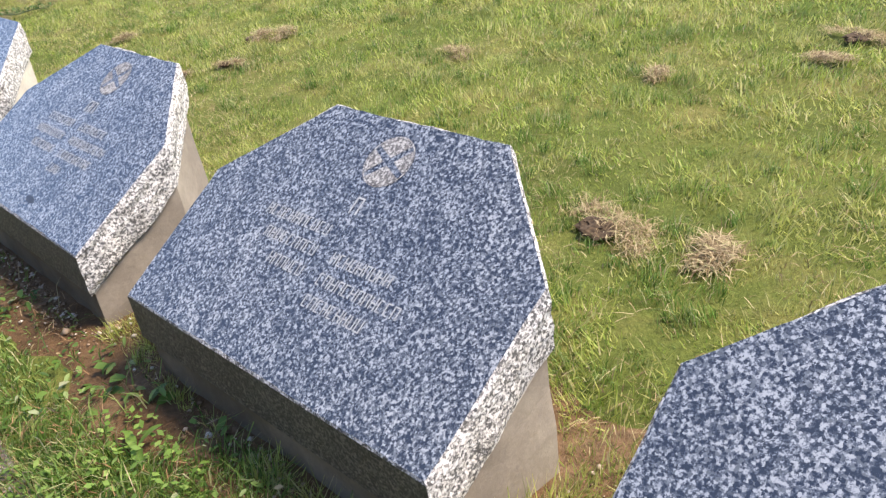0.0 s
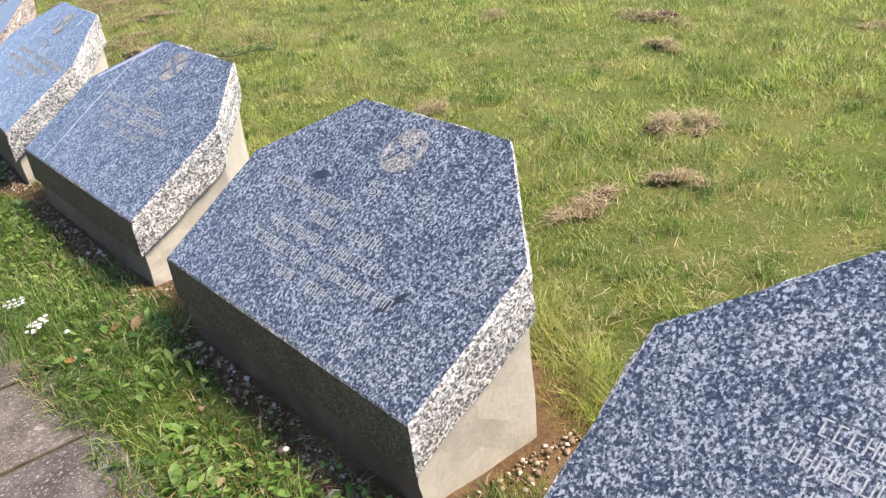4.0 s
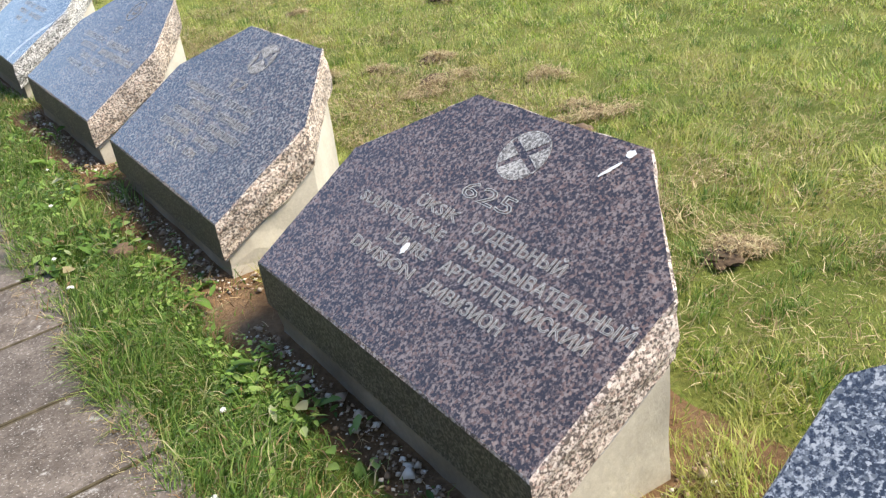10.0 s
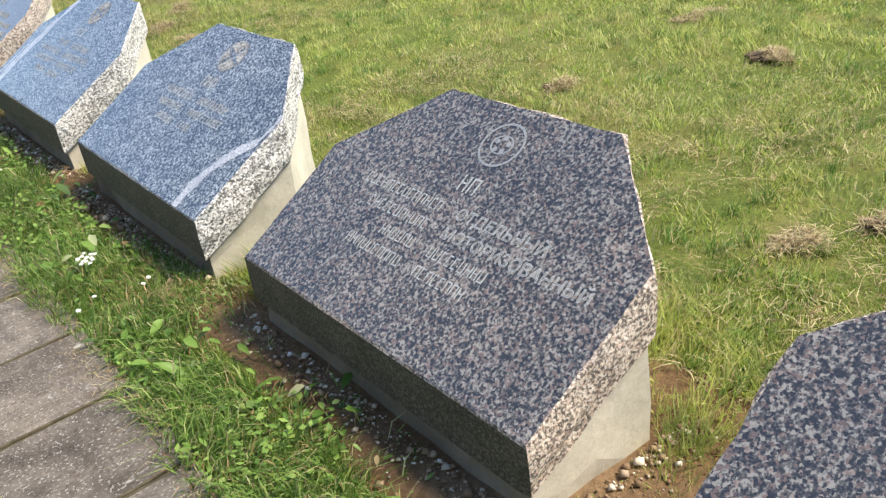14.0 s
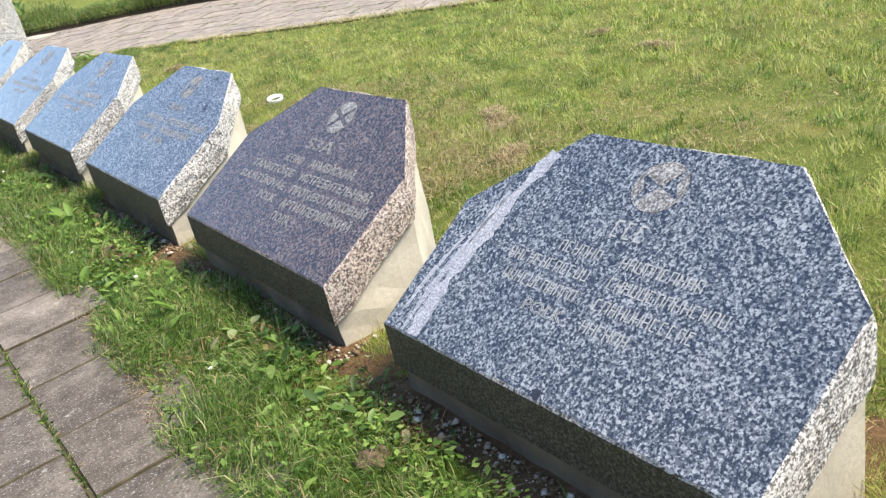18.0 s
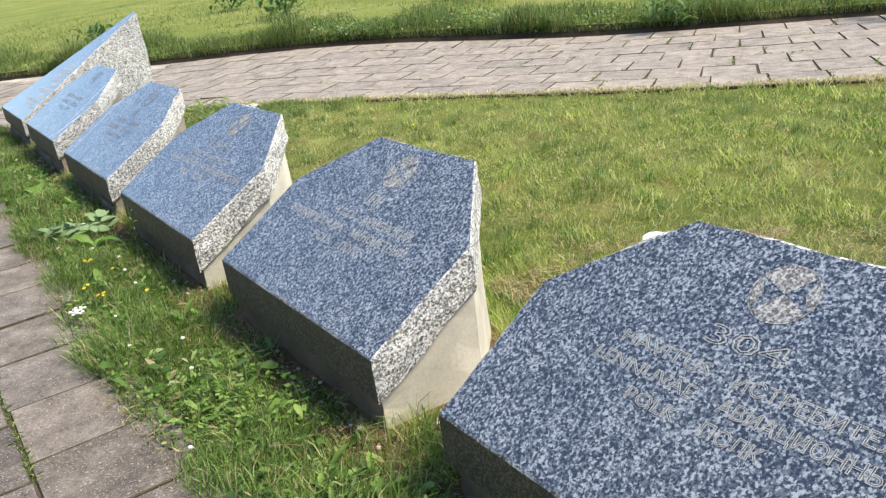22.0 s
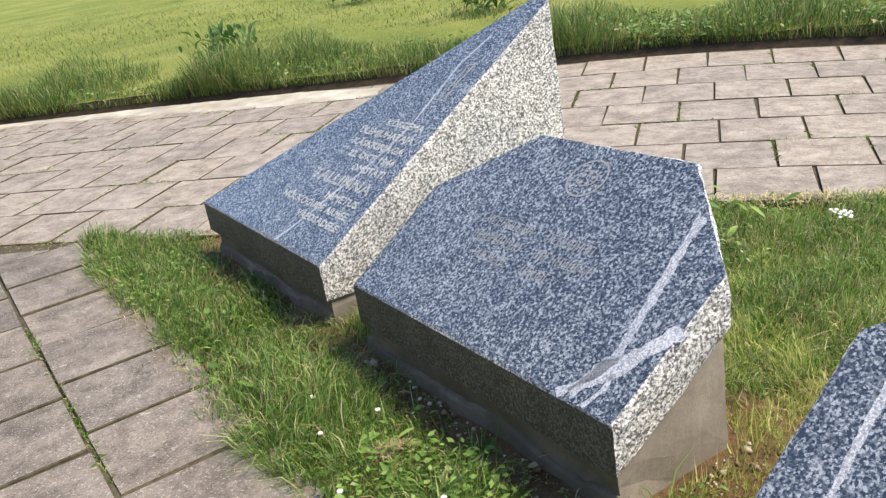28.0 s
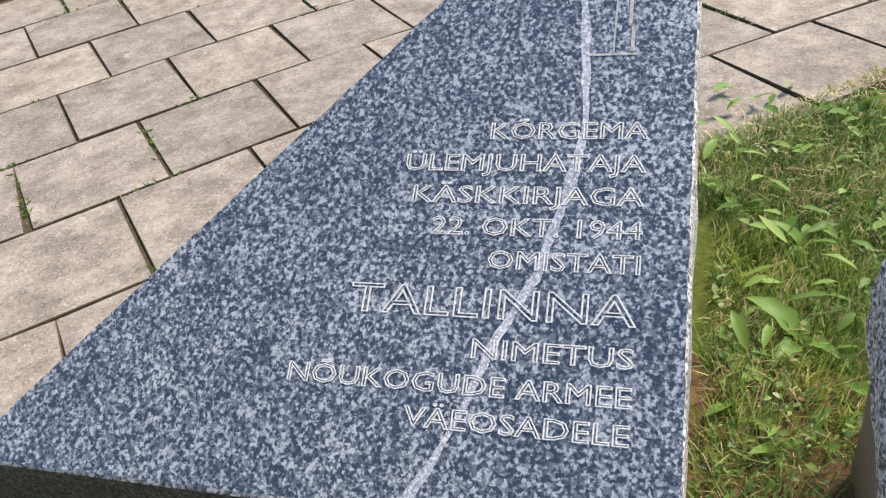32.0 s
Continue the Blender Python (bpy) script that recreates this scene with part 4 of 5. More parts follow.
tagged(leaflets("bank_leaves", x, y, drop(x, y) + 0.05 + gen.uniform(0.0, 0.17, n), gen.uniform(0.02, 0.055, n), gen.uniform(0.4, 0.7, n), BROAD), "leafy nettles and weeds hanging over the bank edge", "weeds", kind="stuff")

# pebbles and mortar crumbs along the foot of the stones
PEBBLE = leaf_material("pebble", [(0.0, (0.17, 0.108, 0.06)), (0.5, (0.28, 0.19, 0.12)), (0.8, (0.46, 0.38, 0.29)), (1.0, (0.70, 0.64, 0.55))], 0.0, 0.9)
n = 17000
st = gen.integers(0, len(ROW), n)
sx, sy = np.array([r[1] for r in ROW])[st], np.array([r[2] for r in ROW])[st]
side = gen.uniform(0, 1, n) < 0.72
x = np.where(side, sx - np.abs(gen.normal(0.015, 0.045, n)), sx + gen.uniform(0, 0.45, n))
y = np.where(side, sy + gen.uniform(-0.62, 0.62, n), sy - WF - np.abs(gen.normal(0.0, 0.05, n)) - 0.01)
keep = clear_of_stones(x, y, 0.0) & (gen.uniform(0, 1, n) < np.interp(y, [0, 2.5, 3.5, 17, 18.5], [0.35, 0.4, 1.0, 1.0, 0.3]))
x, y = x[keep], y[keep]
n = len(x)
r = gen.gamma(1.5, 0.0022, n) + 0.0015
octa = np.array([(1, 0, 0), (0, 1, 0), (-1, 0, 0), (0, -1, 0), (0, 0, 1), (0, 0, -1)], float)
V = octa[None] * r[:, None, None] * gen.uniform(0.6, 1.3, (n, 6, 1)) * np.array([1, 1, 0.7])
V += np.stack([x, y, np.full(n, 0.000) + r * 0.3], 1)[:, None]
tri_f = np.array([(0, 1, 4), (1, 2, 4), (2, 3, 4), (3, 0, 4), (1, 0, 5), (2, 1, 5), (3, 2, 5), (0, 3, 5)])
F = (np.arange(n)[:, None, None] * 6 + tri_f[None]).ravel()
gravel = new("gravel", raw_mesh("gravel", V.reshape(-1, 3), F, np.full(n * 8, 3), PEBBLE))
tagged(gravel, "loose pebbles and mortar crumbs on bare soil", "gravel", kind="stuff")

# straw fringe where the grass meets the paving
n = 26000
y = gen.uniform(0, 25.5, n)
x = sod_edge(y) + gen.normal(-0.005, 0.034, n)
m_ = n // 3
x[:m_], y[:m_] = arc_xy(gen.uniform(-22, -4, m_), NEAR_N + 0.02 - np.abs(gen.normal(0, 0.07, m_)))
keep = clear_of_stones(x, y, 0.02) & (arc_n(x, y) < NEAR_N + 0.03) & (clump(x, y, 8, 41) > 0.42)
x, y = x[keep], y[keep]
n = len(x)
fringe = blades("straw_fringe", x, y, drop(x, y) + 0.006, gen.uniform(0.01, 0.024, n), gen.uniform(0.0012, 0.0026, n), 2.2, HAY, gen, 0.0, True)
tagged(fringe, "dead rusty grass along the paving edge", "dry grass", kind="stuff")
n = 15000
sa = gen.uniform(-19, -6, n)
x, y = arc_xy(sa, NEAR_N + 0.035 - np.abs(gen.normal(0, 0.055, n)))
keep = clear_of_stones(x, y, 0.02) & (x > 0.2) & (gen.uniform(0, 1, n) < 0.25 + clump(x, y, 5, 121))
x, y = x[keep], y[keep]
n = len(x)
tagged(blades("edge_straw", x, y, drop(x, y) + gen.uniform(-0.01, 0.012, n), gen.uniform(0.015, 0.05, n), gen.uniform(0.003, 0.007, n), 1.3, STRAW, gen, 0.0, True), "bleached grass along the edge of the cross path", "dry grass", kind="stuff")
# dead leaves and brown thatch between the green of the verge
RUST = leaf_material("rusty_thatch", [(0.0, (0.11, 0.06, 0.03)), (0.4, (0.26, 0.14, 0.065)), (0.75, (0.42, 0.27, 0.13)), (1.0, (0.58, 0.45, 0.27))], 0.2, 0.8)
n = 60000
x, y = gen.uniform(-0.68, 0.1, n), gen.uniform(0.2, 25.6, n)
edge = sod_edge(y)
keep = (x > edge - 0.03) & clear_of_stones(x, y, 0.01) & (arc_n(x, y) < NEAR_N + 0.02)
dry = np.clip(3.2 * (clump(x, y, 9, 111) * (0.45 + 1.1 * clump(x, y, 27, 112)) - 0.40), 0.02, 1) * np.interp(y, [0, 3, 5, 26], [1.0, 1.0, 0.6, 0.6])
keep &= gen.uniform(0, 1, n) < np.maximum(dry, 0.6 * (np.abs(x - edge) < 0.035) * (clump(x, y, 13, 113) > 0.5))
x, y = x[keep], y[keep]
n = len(x)
tagged(blades("dead_thatch", x, y, gen.uniform(-0.006, 0.028, n), gen.uniform(0.010, 0.034, n), gen.uniform(0.0014, 0.0034, n), 2.2, RUST, gen, 0.0, True), "brown dead grass and leaf litter in the verge", "dry grass", kind="stuff")
# moss and grass in the joints of the walk and cross path
n = 26000
s_ = gen.uniform(-22, -9, n)
c_ = gen.integers(0, 7, n)
cross_j = gen.uniform(0, 1, n) < 0.55
j0 = np.array(COURSE_JOINT)[c_]
pitch = np.array(COURSE_PITCH)[c_]
s3 = np.where(cross_j, j0 + np.round((s_ - j0) / pitch) * pitch + gen.normal(0, 0.005, n), s_)
nn = NEAR_N - 0.024 + c_ * COURSE + np.where(cross_j, gen.uniform(0, COURSE, n), gen.normal(0, 0.005, n))
x, y = arc_xy(s3, nn)
keep = (clump(x, y, 5, 51) > 0.60) & clear_of_stones(x, y, 0.01) & (nn < FAR_N - 0.02)
x, y = x[keep], y[keep]
ya = gen.uniform(0, 25, 22000)
ca = gen.integers(1, 4, 22000)
xa = path_edge(ya) + 0.03 + 0.001 - ca * 0.402 + gen.normal(0, 0.005, 22000)
k2 = clump(xa, ya, 3, 52) > np.where(ca == 1, 0.34, 0.58)
x, y = np.concatenate([x, xa[k2]]), np.concatenate([y, ya[k2]])
x, y = np.concatenate([x, gen.normal(-0.848, 0.018, 1600), gen.normal(-0.825, 0.03, 1500)]), np.concatenate([y, gen.uniform(20.2, 21.05, 1600), np.where(gen.uniform(0, 1, 1500) < 0.5, gen.normal(20.92, 0.07, 1500), gen.normal(20.5, 0.06, 1500))])
n = len(x)
joint = blades("joint_grass", x, y, drop(x, y) - 0.004, gen.uniform(0.010, 0.028, n), gen.uniform(0.002, 0.005, n), 0.9, STRIP, gen)
tagged(joint, "moss and tiny grass in the paving joints", "grass", kind="stuff")

# ---- clumps of cut hay on the lawn ----


def hay_mesh(seed, n, r):
    g = np.random.default_rng(seed)
    hx, hy = g.normal(0, r * 0.75, 5), g.normal(0, r * 0.5, 5)
    pick = g.integers(0, 5, n)
    x, y = hx[pick] + g.normal(0, r * 0.36, n), hy[pick] + g.normal(0, r * 0.30, n)
    d = np.minimum(np.hypot(x, y), 1.6 * r) / 1.6
    z = 0.006 + 0.034 * (1 - (d / r) ** 2) * g.uniform(0.2, 1.0, n)
    L, t, w = g.uniform(0.025, 0.08, n), g.uniform(0, 6.28, n), g.uniform(0.0007, 0.0016, n)
    up = g.uniform(-0.25, 0.24, n) * L
    dx, dy = np.cos(t) * L, np.sin(t) * L
    px, py = -np.sin(t) * w, np.cos(t) * w
    V = np.stack([np.stack([x - px, y - py, z], 1), np.stack([x + px, y + py, z], 1),
                  np.stack([x + dx * .5 + px, y + dy * .5 + py, z + up + 0.004], 1), np.stack([x + dx * .5 - px, y + dy * .5 - py, z + up + 0.004], 1),
                  np.stack([x + dx, y + dy, z + up * 0.5], 1)], 1)
    V[:, :, 2] = np.maximum(V[:, :, 2], 0.0)
    F = (np.arange(n)[:, None] * 5 + np.array([0, 1, 2, 3, 3, 2, 4])).ravel()
    return raw_mesh("hay_clump", V.reshape(-1, 3), F, np.tile([4, 3], n), HAY)


def hay_core(seed, r):
    """The dark matted heart of a clump: a lumpy, flattened sod."""
    bm = bmesh.new()
    bmesh.ops.create_icosphere(bm, subdivisions=3, radius=r)
    off = Vector((seed, seed * 3, 0))
    for v in bm.verts:
        v.co *= 1 + 0.5 * noise.noise(v.co * (1.5 / r) + off) + 0.35 * noise.noise(v.co * (5 / r) + off)
        v.co.x *= 1.3
        v.co.z = v.co.z * 0.36
    me = bpy.data.meshes.new("sod_core")
    bm.to_mesh(me)
    bm.free()
    me.materials.append(SOD)
    return me


SOD = plain("matted_brown_sod", (0.085, 0.058, 0.034), 0.95, 0.6, 90)
hay_kinds = [hay_mesh(60 + k, 420 + 160 * k, 0.05 + 0.018 * k) for k in range(4)]
core_kinds = [hay_core(k + 2, 0.028 + 0.011 * k) for k in range(4)]
HAY_AT = [(-0.29, 3.73, 1), (-0.21, 3.67, 2), (-0.18, 3.50, 1), (-0.22, 8.09, 0), (-0.16, 12.58, 1), (-0.22, 22.59, 0), (-0.21, 23.22, 0), (0.40, 6.12, 0), (1.33, 1.69, 3), (1.36, 1.24, 2), (1.58, 6.07, 2), (2.0, 5.03, 0), (3.06, 1.96, 2), (3.5, 2.0, 3), (2.56, 2.45, 0), (1.30, 4.72, 1), (2.17, 4.96, 1),
          (1.6, 4.64, 1), (3.1, 7.4, 1), (3.66, 6.4, 3), (3.08, 5.95, 1), (1.02, 8.68, 2), (1.24, 9.17, 3), (1.64, 9.87, 1), (1.88, 10.4, 2), (3.02, 8.85, 3),
          (3.43, 9.34, 1), (1.27, 11.34, 2), (0.86, 11.69, 3), (1.52, 10.76, 3), (1.71, 11.07, 2), (1.84, 12.89, 0), (1.44, 11.2, 1), (1.67, 16.7, 3), (1.58, 18.34, 3),
          (1.34, 16.2, 2), (1.24, 15.6, 3), (3.08, 16.8, 0), (3.42, 17.57, 0), (1.70, 21.11, 2), (1.49, 9.76, 3), (1.36, 22.29, 1), (2.4, 3.6, 1), (3.9, 3.8, 2), (4.3, 5.2, 3), (2.7, 12.4, 2), (3.3, 13.2, 3), (3.6, 11.4, 2)]
rnd = random.Random(8)
for hx, hy, hk in HAY_AT:
    ob = new("hay_clump")
    for nm, d in (("straw", hay_kinds[hk]), ("sod_core", core_kinds[hk])):
        if nm == "straw" or (hx > 0.5 and rnd.random() < 0.5):
            p = new(nm, d)
            p.parent = ob
            if nm == "sod_core":
                p.matrix_local = pose(0.02, -0.01, 0.008, 0, 0, rnd.uniform(0, 360))
    sc = rnd.uniform(0.7, 1.1) * (0.62 if hx < 0.5 else 1.0)
    ob.matrix_world = pose(hx, hy, -0.004 + float(drop(hx, hy)), 0, 0, rnd.uniform(0, 360)) @ Matrix.Diagonal((sc * rnd.uniform(0.9, 1.5), sc, sc, 1))
    tagged(ob, "matted clump of dry brown mown grass on lawn", "hay clump", "hay clumps on the lawn")

# ---- broad-leaved weeds ----


def leaf_mesh(seed, length, width):
    rnd_ = random.Random(seed)
    bm = bmesh.new()
    rows = []
    k = 6
    bend = rnd_.uniform(0.5, 1.1)
    for i in range(k + 1):
        f = i / k
        w = width * (math.sin(math.pi * min(1, f ** 0.75)) ** 0.8 if 0 < f < 1 else 0.04) * (1 + rnd_.uniform(-.14, .14))
        x = length * f * (1 - 0.15 * f)
        z = length * (0.55 * f - bend * 0.6 * f * f)
        ww = rnd_.uniform(-.004, .004)
        rows.append([bm.verts.new((x, -w / 2, z + w * 0.25 + ww)), bm.verts.new((x, 0, z)), bm.verts.new((x, w / 2, z + w * 0.25 - ww))])
    for a, b in zip(rows, rows[1:]):
        for j in range(2):
            bm.faces.new((a[j], a[j + 1], b[j + 1], b[j]))
    me = bpy.data.meshes.new("leaf")
    bm.to_mesh(me)
    bm.free()
    for p in me.polygons:
        p.use_smooth = True
    me.materials.append(WEED)
    return me


leaf_kinds = [leaf_mesh(70 + k, L, w) for k, (L, w) in enumerate(((0.09, 0.026), (0.12, 0.034), (0.14, 0.030), (0.07, 0.030), (0.16, 0.045)))]


DOCK = leaf_material("dock_leaf", [(0.0, (0.06, 0.12, 0.03)), (0.6, (0.10, 0.19, 0.045)), (1.0, (0.17, 0.27, 0.08))], 0.35, 0.5)
dock_kinds = []
for lk in leaf_kinds:
    dk = lk.copy()
    dk.materials[0] = DOCK
    dock_kinds.append(dk)


def weed(x, y, z, leaves, size, label, name="weed"):
    thing = new(name)
    thing.matrix_world = pose(x, y, z + float(drop(x, y)), 0, 0, rnd.uniform(0, 360))
    for k in range(leaves):
        lf = new("leaf", rnd.choice(leaf_kinds if name == "weed" else dock_kinds))
        lf.parent = thing
        sc = size * rnd.uniform(0.7, 1.2)
        up, ox, oy = (0.0, 0.0, 0.0) if name == "weed" else (rnd.uniform(0, 0.24), rnd.gauss(0, 0.17), rnd.gauss(0, 0.15))
        lf.matrix_local = pose(ox, oy, up, rnd.uniform(-12, 12), rnd.uniform(-35, 12) - 120 * up, 360 / leaves * k + rnd.uniform(-20, 20)) @ Matrix.Diagonal((sc, sc, sc, 1))
    return tagged(thing, label, "weed", "weeds in the verge" if name == "weed" else "")


WEEDS = [(-0.2, 17.77, 9, 1.0), (-0.19, 17.6, 8, .9), (-0.31, 17.55, 8, .9), (-0.32, 16.36, 9, .9), (-0.4, 16.8, 8, .9), (-0.24, 16.15, 7, 1.0), (-0.26, 10.37, 6, .8), (-0.07, 10.95, 6, .8), (-0.17, 22.39, 9, 1.0), (0.38, 23.86, 4, .8), (0.66, 23.8, 5, .9),
         (-0.21, 9.98, 6, 1.0), (-0.21, 9.71, 7, 1.0), (-0.12, 1.89, 4, 0.7), (-0.22, 22.22, 12, 1.2), (-0.12, 22.0, 8, 1.0), (0.98, 23.78, 4, 0.8), (1.17, 23.94, 5, 0.8), 
         (-0.30, 12.1, 6, .8), (-0.35, 13.3, 5, .7), (-0.2, 15.4, 8, .9), (-0.3, 15.1, 7, .8), (-0.24, 16.3, 8, .9), (-0.35, 16.0, 6, .9), (-0.28, 16.7, 7, .8), (-0.2, 17.2, 6, .8),
         (-0.4, 7.2, 6, .7), (-0.5, 8.1, 5, .7), (-0.35, 8.7, 5, .6), (-0.45, 6.2, 5, .6), (-0.3, 4.6, 6, .7), (-0.42, 4.1, 5, .6), (-0.36, 5.4, 6, .6), (-0.34, 10.8, 6, .8), (-0.2, 11.3, 7, .8),
         (-0.2, 18.2, 6, .8), (-0.28, 18.9, 7, .8), (-0.15, 19.5, 6, .8), (-0.3, 20.2, 7, .9), (-0.2, 20.8, 8, 1.0), (-0.18, 21.6, 8, 1.0), (1.0, 17.0, 5, .6), (0.85, 14.0, 5, .7)]
for wx, wy, k, sz in WEEDS:
    weed(wx, wy, -0.01, k, sz, "low broad-leaved green weed growing in grass")
for wx, wy, k, sz in ((2.1, 30.6, 90, 1.5), (6.24, 22.96, 80, 1.3), (5.3, 33.4, 60, 1.7), (4.6, 29.2, 90, 1.5), (7.3, 21.2, 60, 1.2)):
    weed(wx, wy, 0.14, k, sz, "large dark dock plant on the grass bank", "dock_plant")

# wilted leaves thrown on the verge
WILT = leaf_material("wilted_leaf", [(0.0, (0.17, 0.26, 0.11)), (1.0, (0.33, 0.43, 0.23))], 0.25, 0.7)
heap = new("wilted_plant")
heap.matrix_world = pose(-0.25, 21.07, -0.008)
wilt_leaf = leaf_mesh(79, 0.10, 0.048)
wilt_leaf.materials[0] = WILT
for v in wilt_leaf.vertices:
    v.co.z += 0.012 * noise.noise(v.co * 38)
for k in range(36):
    lf = new("leaf", wilt_leaf)
    lf.parent = heap
    sc = rnd.uniform(0.7, 1.2)
    lf.matrix_local = pose(rnd.uniform(-.15, .17), rnd.uniform(-.10, .10), 0.026 + 0.0012 * k, rnd.uniform(-40, 40), rnd.uniform(-14, 22), rnd.uniform(0, 360)) @ Matrix.Diagonal((sc, sc * 1.1, sc * 0.45, 1))
tagged(heap, "pulled-up plant with wilted grey-green leaves on grass", "wilted plant")

# flowers
WHITE = plain("white_petal", (0.72, 0.72, 0.66), 0.7, 0.1)
YELLOW = plain("yellow_petal", (0.75, 0.55, 0.03), 0.6, 0.1)


def flower_mesh(name, mat, r):
    bm = bmesh.new()
    for k in range(9):
        a = k * 0.698
        c, s0 = math.cos(a), math.sin(a)
        q = [bm.verts.new((0, 0, 0.004)), bm.verts.new((c * r * .6 - s0 * r * .25, s0 * r * .6 + c * r * .25, 0.006)), bm.verts.new((c * r, s0 * r, 0.002)), bm.verts.new((c * r * .6 + s0 * r * .25, s0 * r * .6 - c * r * .25, 0.006))]
        bm.faces.new(q)
    bmesh.ops.create_icosphere(bm, subdivisions=1, radius=r * 0.35, matrix=Matrix.Translation((0, 0, 0.005)))
    me = bpy.data.meshes.new(name)
    bm.to_mesh(me)
    bm.free()
    me.materials.append(mat)
    return me


def stalk_mesh():
    bm = bmesh.new()
    bmesh.ops.create_cone(bm, segments=5, radius1=0.0012, radius2=0.0008, depth=0.06, matrix=Matrix.Translation((0, 0, -0.03)))
    me = bpy.data.meshes.new("stem")
    bm.to_mesh(me)
    bm.free()
    me.materials.append(WEED)
    return me


stem_data = stalk_mesh()
white_head, yellow_head = flower_mesh("flower_head", WHITE, 0.009), flower_mesh("flower_head", YELLOW, 0.010)


def flower(x, y, z, yellow):
    thing = new("yellow_flower" if yellow else "clover_flower")
    thing.matrix_world = pose(x, y, z + float(drop(x, y)), rnd.uniform(-15, 15), rnd.uniform(-15, 15), 0)
    for nm, d in (("flower_head", yellow_head if yellow else white_head), ("stem", stem_data)):
        p = new(nm, d)
        p.parent = thing
    return tagged(thing, "small yellow dandelion-like flower in grass" if yellow else "small white clover flower in grass", "flower", "yellow flowers" if yellow else "white clover flowers")


for fx, fy in ((-0.39, 20.06), (-0.37, 20.09), (-0.24, 20.2), (-0.30, 20.4), (-0.285, 20.42), (-0.31, 20.43), (-0.35, 19.9), (-0.34, 19.93), (-0.365, 19.92), (-0.2, 19.8), (1.95, 21.1), (1.99, 21.15), (2.02, 21.06), (1.93, 21.2), (2.06, 21.12), (-0.42, 7.75), (3.3, 20.6)):
    flower(fx, fy, 0.05, True)
for k in range(46):
    fy = rnd.uniform(3, 24)
    flower(float(sod_edge(fy)) + rnd.uniform(0.05, 0.32), fy, rnd.uniform(0.03, 0.05), False)

# ---- litter on the lawn ----
GLAZE = plain("white_plastic", (0.80, 0.79, 0.75), 0.35, 0.04, 20)


def lathe(profile, seg=32):
    bm = bmesh.new()
    rings = [[bm.verts.new((r * math.cos(6.28318 * k / seg), r * math.sin(6.28318 * k / seg), z)) for k in range(seg)] for r, z in profile]
    for a, b in zip(rings, rings[1:]):
        for k in range(seg):
            bm.faces.new((a[k], a[(k + 1) % seg], b[(k + 1) % seg], b[k]))
    return bm


dish = finish("candle_ring", lathe([(0.048, 0.0), (0.054, 0.010), (0.056, 0.022), (0.052, 0.026), (0.040, 0.020), (0.034, 0.006), (0.036, 0.0), (0.048, 0.0)]), GLAZE, smooth=True)
dish.matrix_world = pose(1.405, 18.60, 0.012, 8, -6, 20)
tagged(dish, "open white plastic ring lying on grass", "candle ring")
GLASS = plain("milky_plastic", (0.74, 0.74, 0.66), 0.3, 0.06, 30)
cup = new("candle_jar")
cup.matrix_world = pose(0.89, 18.49, 0.034, 0, 91, 12)
body = part("body", lathe([(0.0, 0.0), (0.014, 0.0), (0.028, 0.004), (0.034, 0.015), (0.036, 0.03), (0.036, 0.045), (0.035, 0.06), (0.036, 0.075), (0.035, 0.09), (0.036, 0.105), (0.037, 0.12), (0.037, 0.135), (0.038, 0.150), (0.036, 0.156), (0.035, 0.150), (0.031, 0.03), (0.0, 0.012)]), GLASS, cup, "milky plastic jar", True)
part("rim", lathe([(0.0385, 0.146), (0.0425, 0.150), (0.0425, 0.160), (0.037, 0.162), (0.037, 0.152), (0.0385, 0.146)]), GLAZE, cup, "white rim", True)
for v in body.data.vertices:
    q = 0.004 * noise.noise(v.co * 22) + 0.005 * noise.noise(v.co * 60)
    out = Vector((v.co.x, v.co.y, 0))
    if out.length > 0.001 and v.co.z < 0.14:
        v.co += out.normalized() * q * (1 - v.co.z / 0.16)
tagged(cup, "empty milky-white grave candle jar lying on grass", "candle jar")
LEAFB = plain("autumn_leaf", (0.34, 0.17, 0.05), 0.7, 0.3, 40)
for lx, ly in ((0.752, 9.971), (-0.05, 4.0), (-0.3, 2.9), (-0.42, 5.1)):
    me = leaf_kinds[3].copy()
    me.materials[0] = LEAFB
    ob = new("fallen_leaf", me)
    ob.matrix_world = pose(lx, ly, 0.02, 5, 10, rnd.uniform(0, 360)) @ Matrix.Diagonal((0.8, 1.1, 0.3, 1))
    tagged(ob, "brown fallen leaf on the grass", "leaf")

# a cut green branch on the lawn, a tall stalk by a stone, a red leaf
def tube_bm(points, r0, r1, seg=6):
    bm = bmesh.new()
    rings = []
    for k, p in enumerate(points):
        d = (Vector(points[min(k + 1, len(points) - 1)]) - Vector(points[max(k - 1, 0)])).normalized()
        a = d.orthogonal().normalized()
        c = d.cross(a)
        r = r0 + (r1 - r0) * k / (len(points) - 1)
        rings.append([bm.verts.new(Vector(p) + a * r * math.cos(6.28318 * j / seg) + c * r * math.sin(6.28318 * j / seg)) for j in range(seg)])
    for u, v in zip(rings, rings[1:]):
        for j in range(seg):
            bm.faces.new((u[j], u[(j + 1) % seg], v[(j + 1) % seg], v[j]))
    return bm


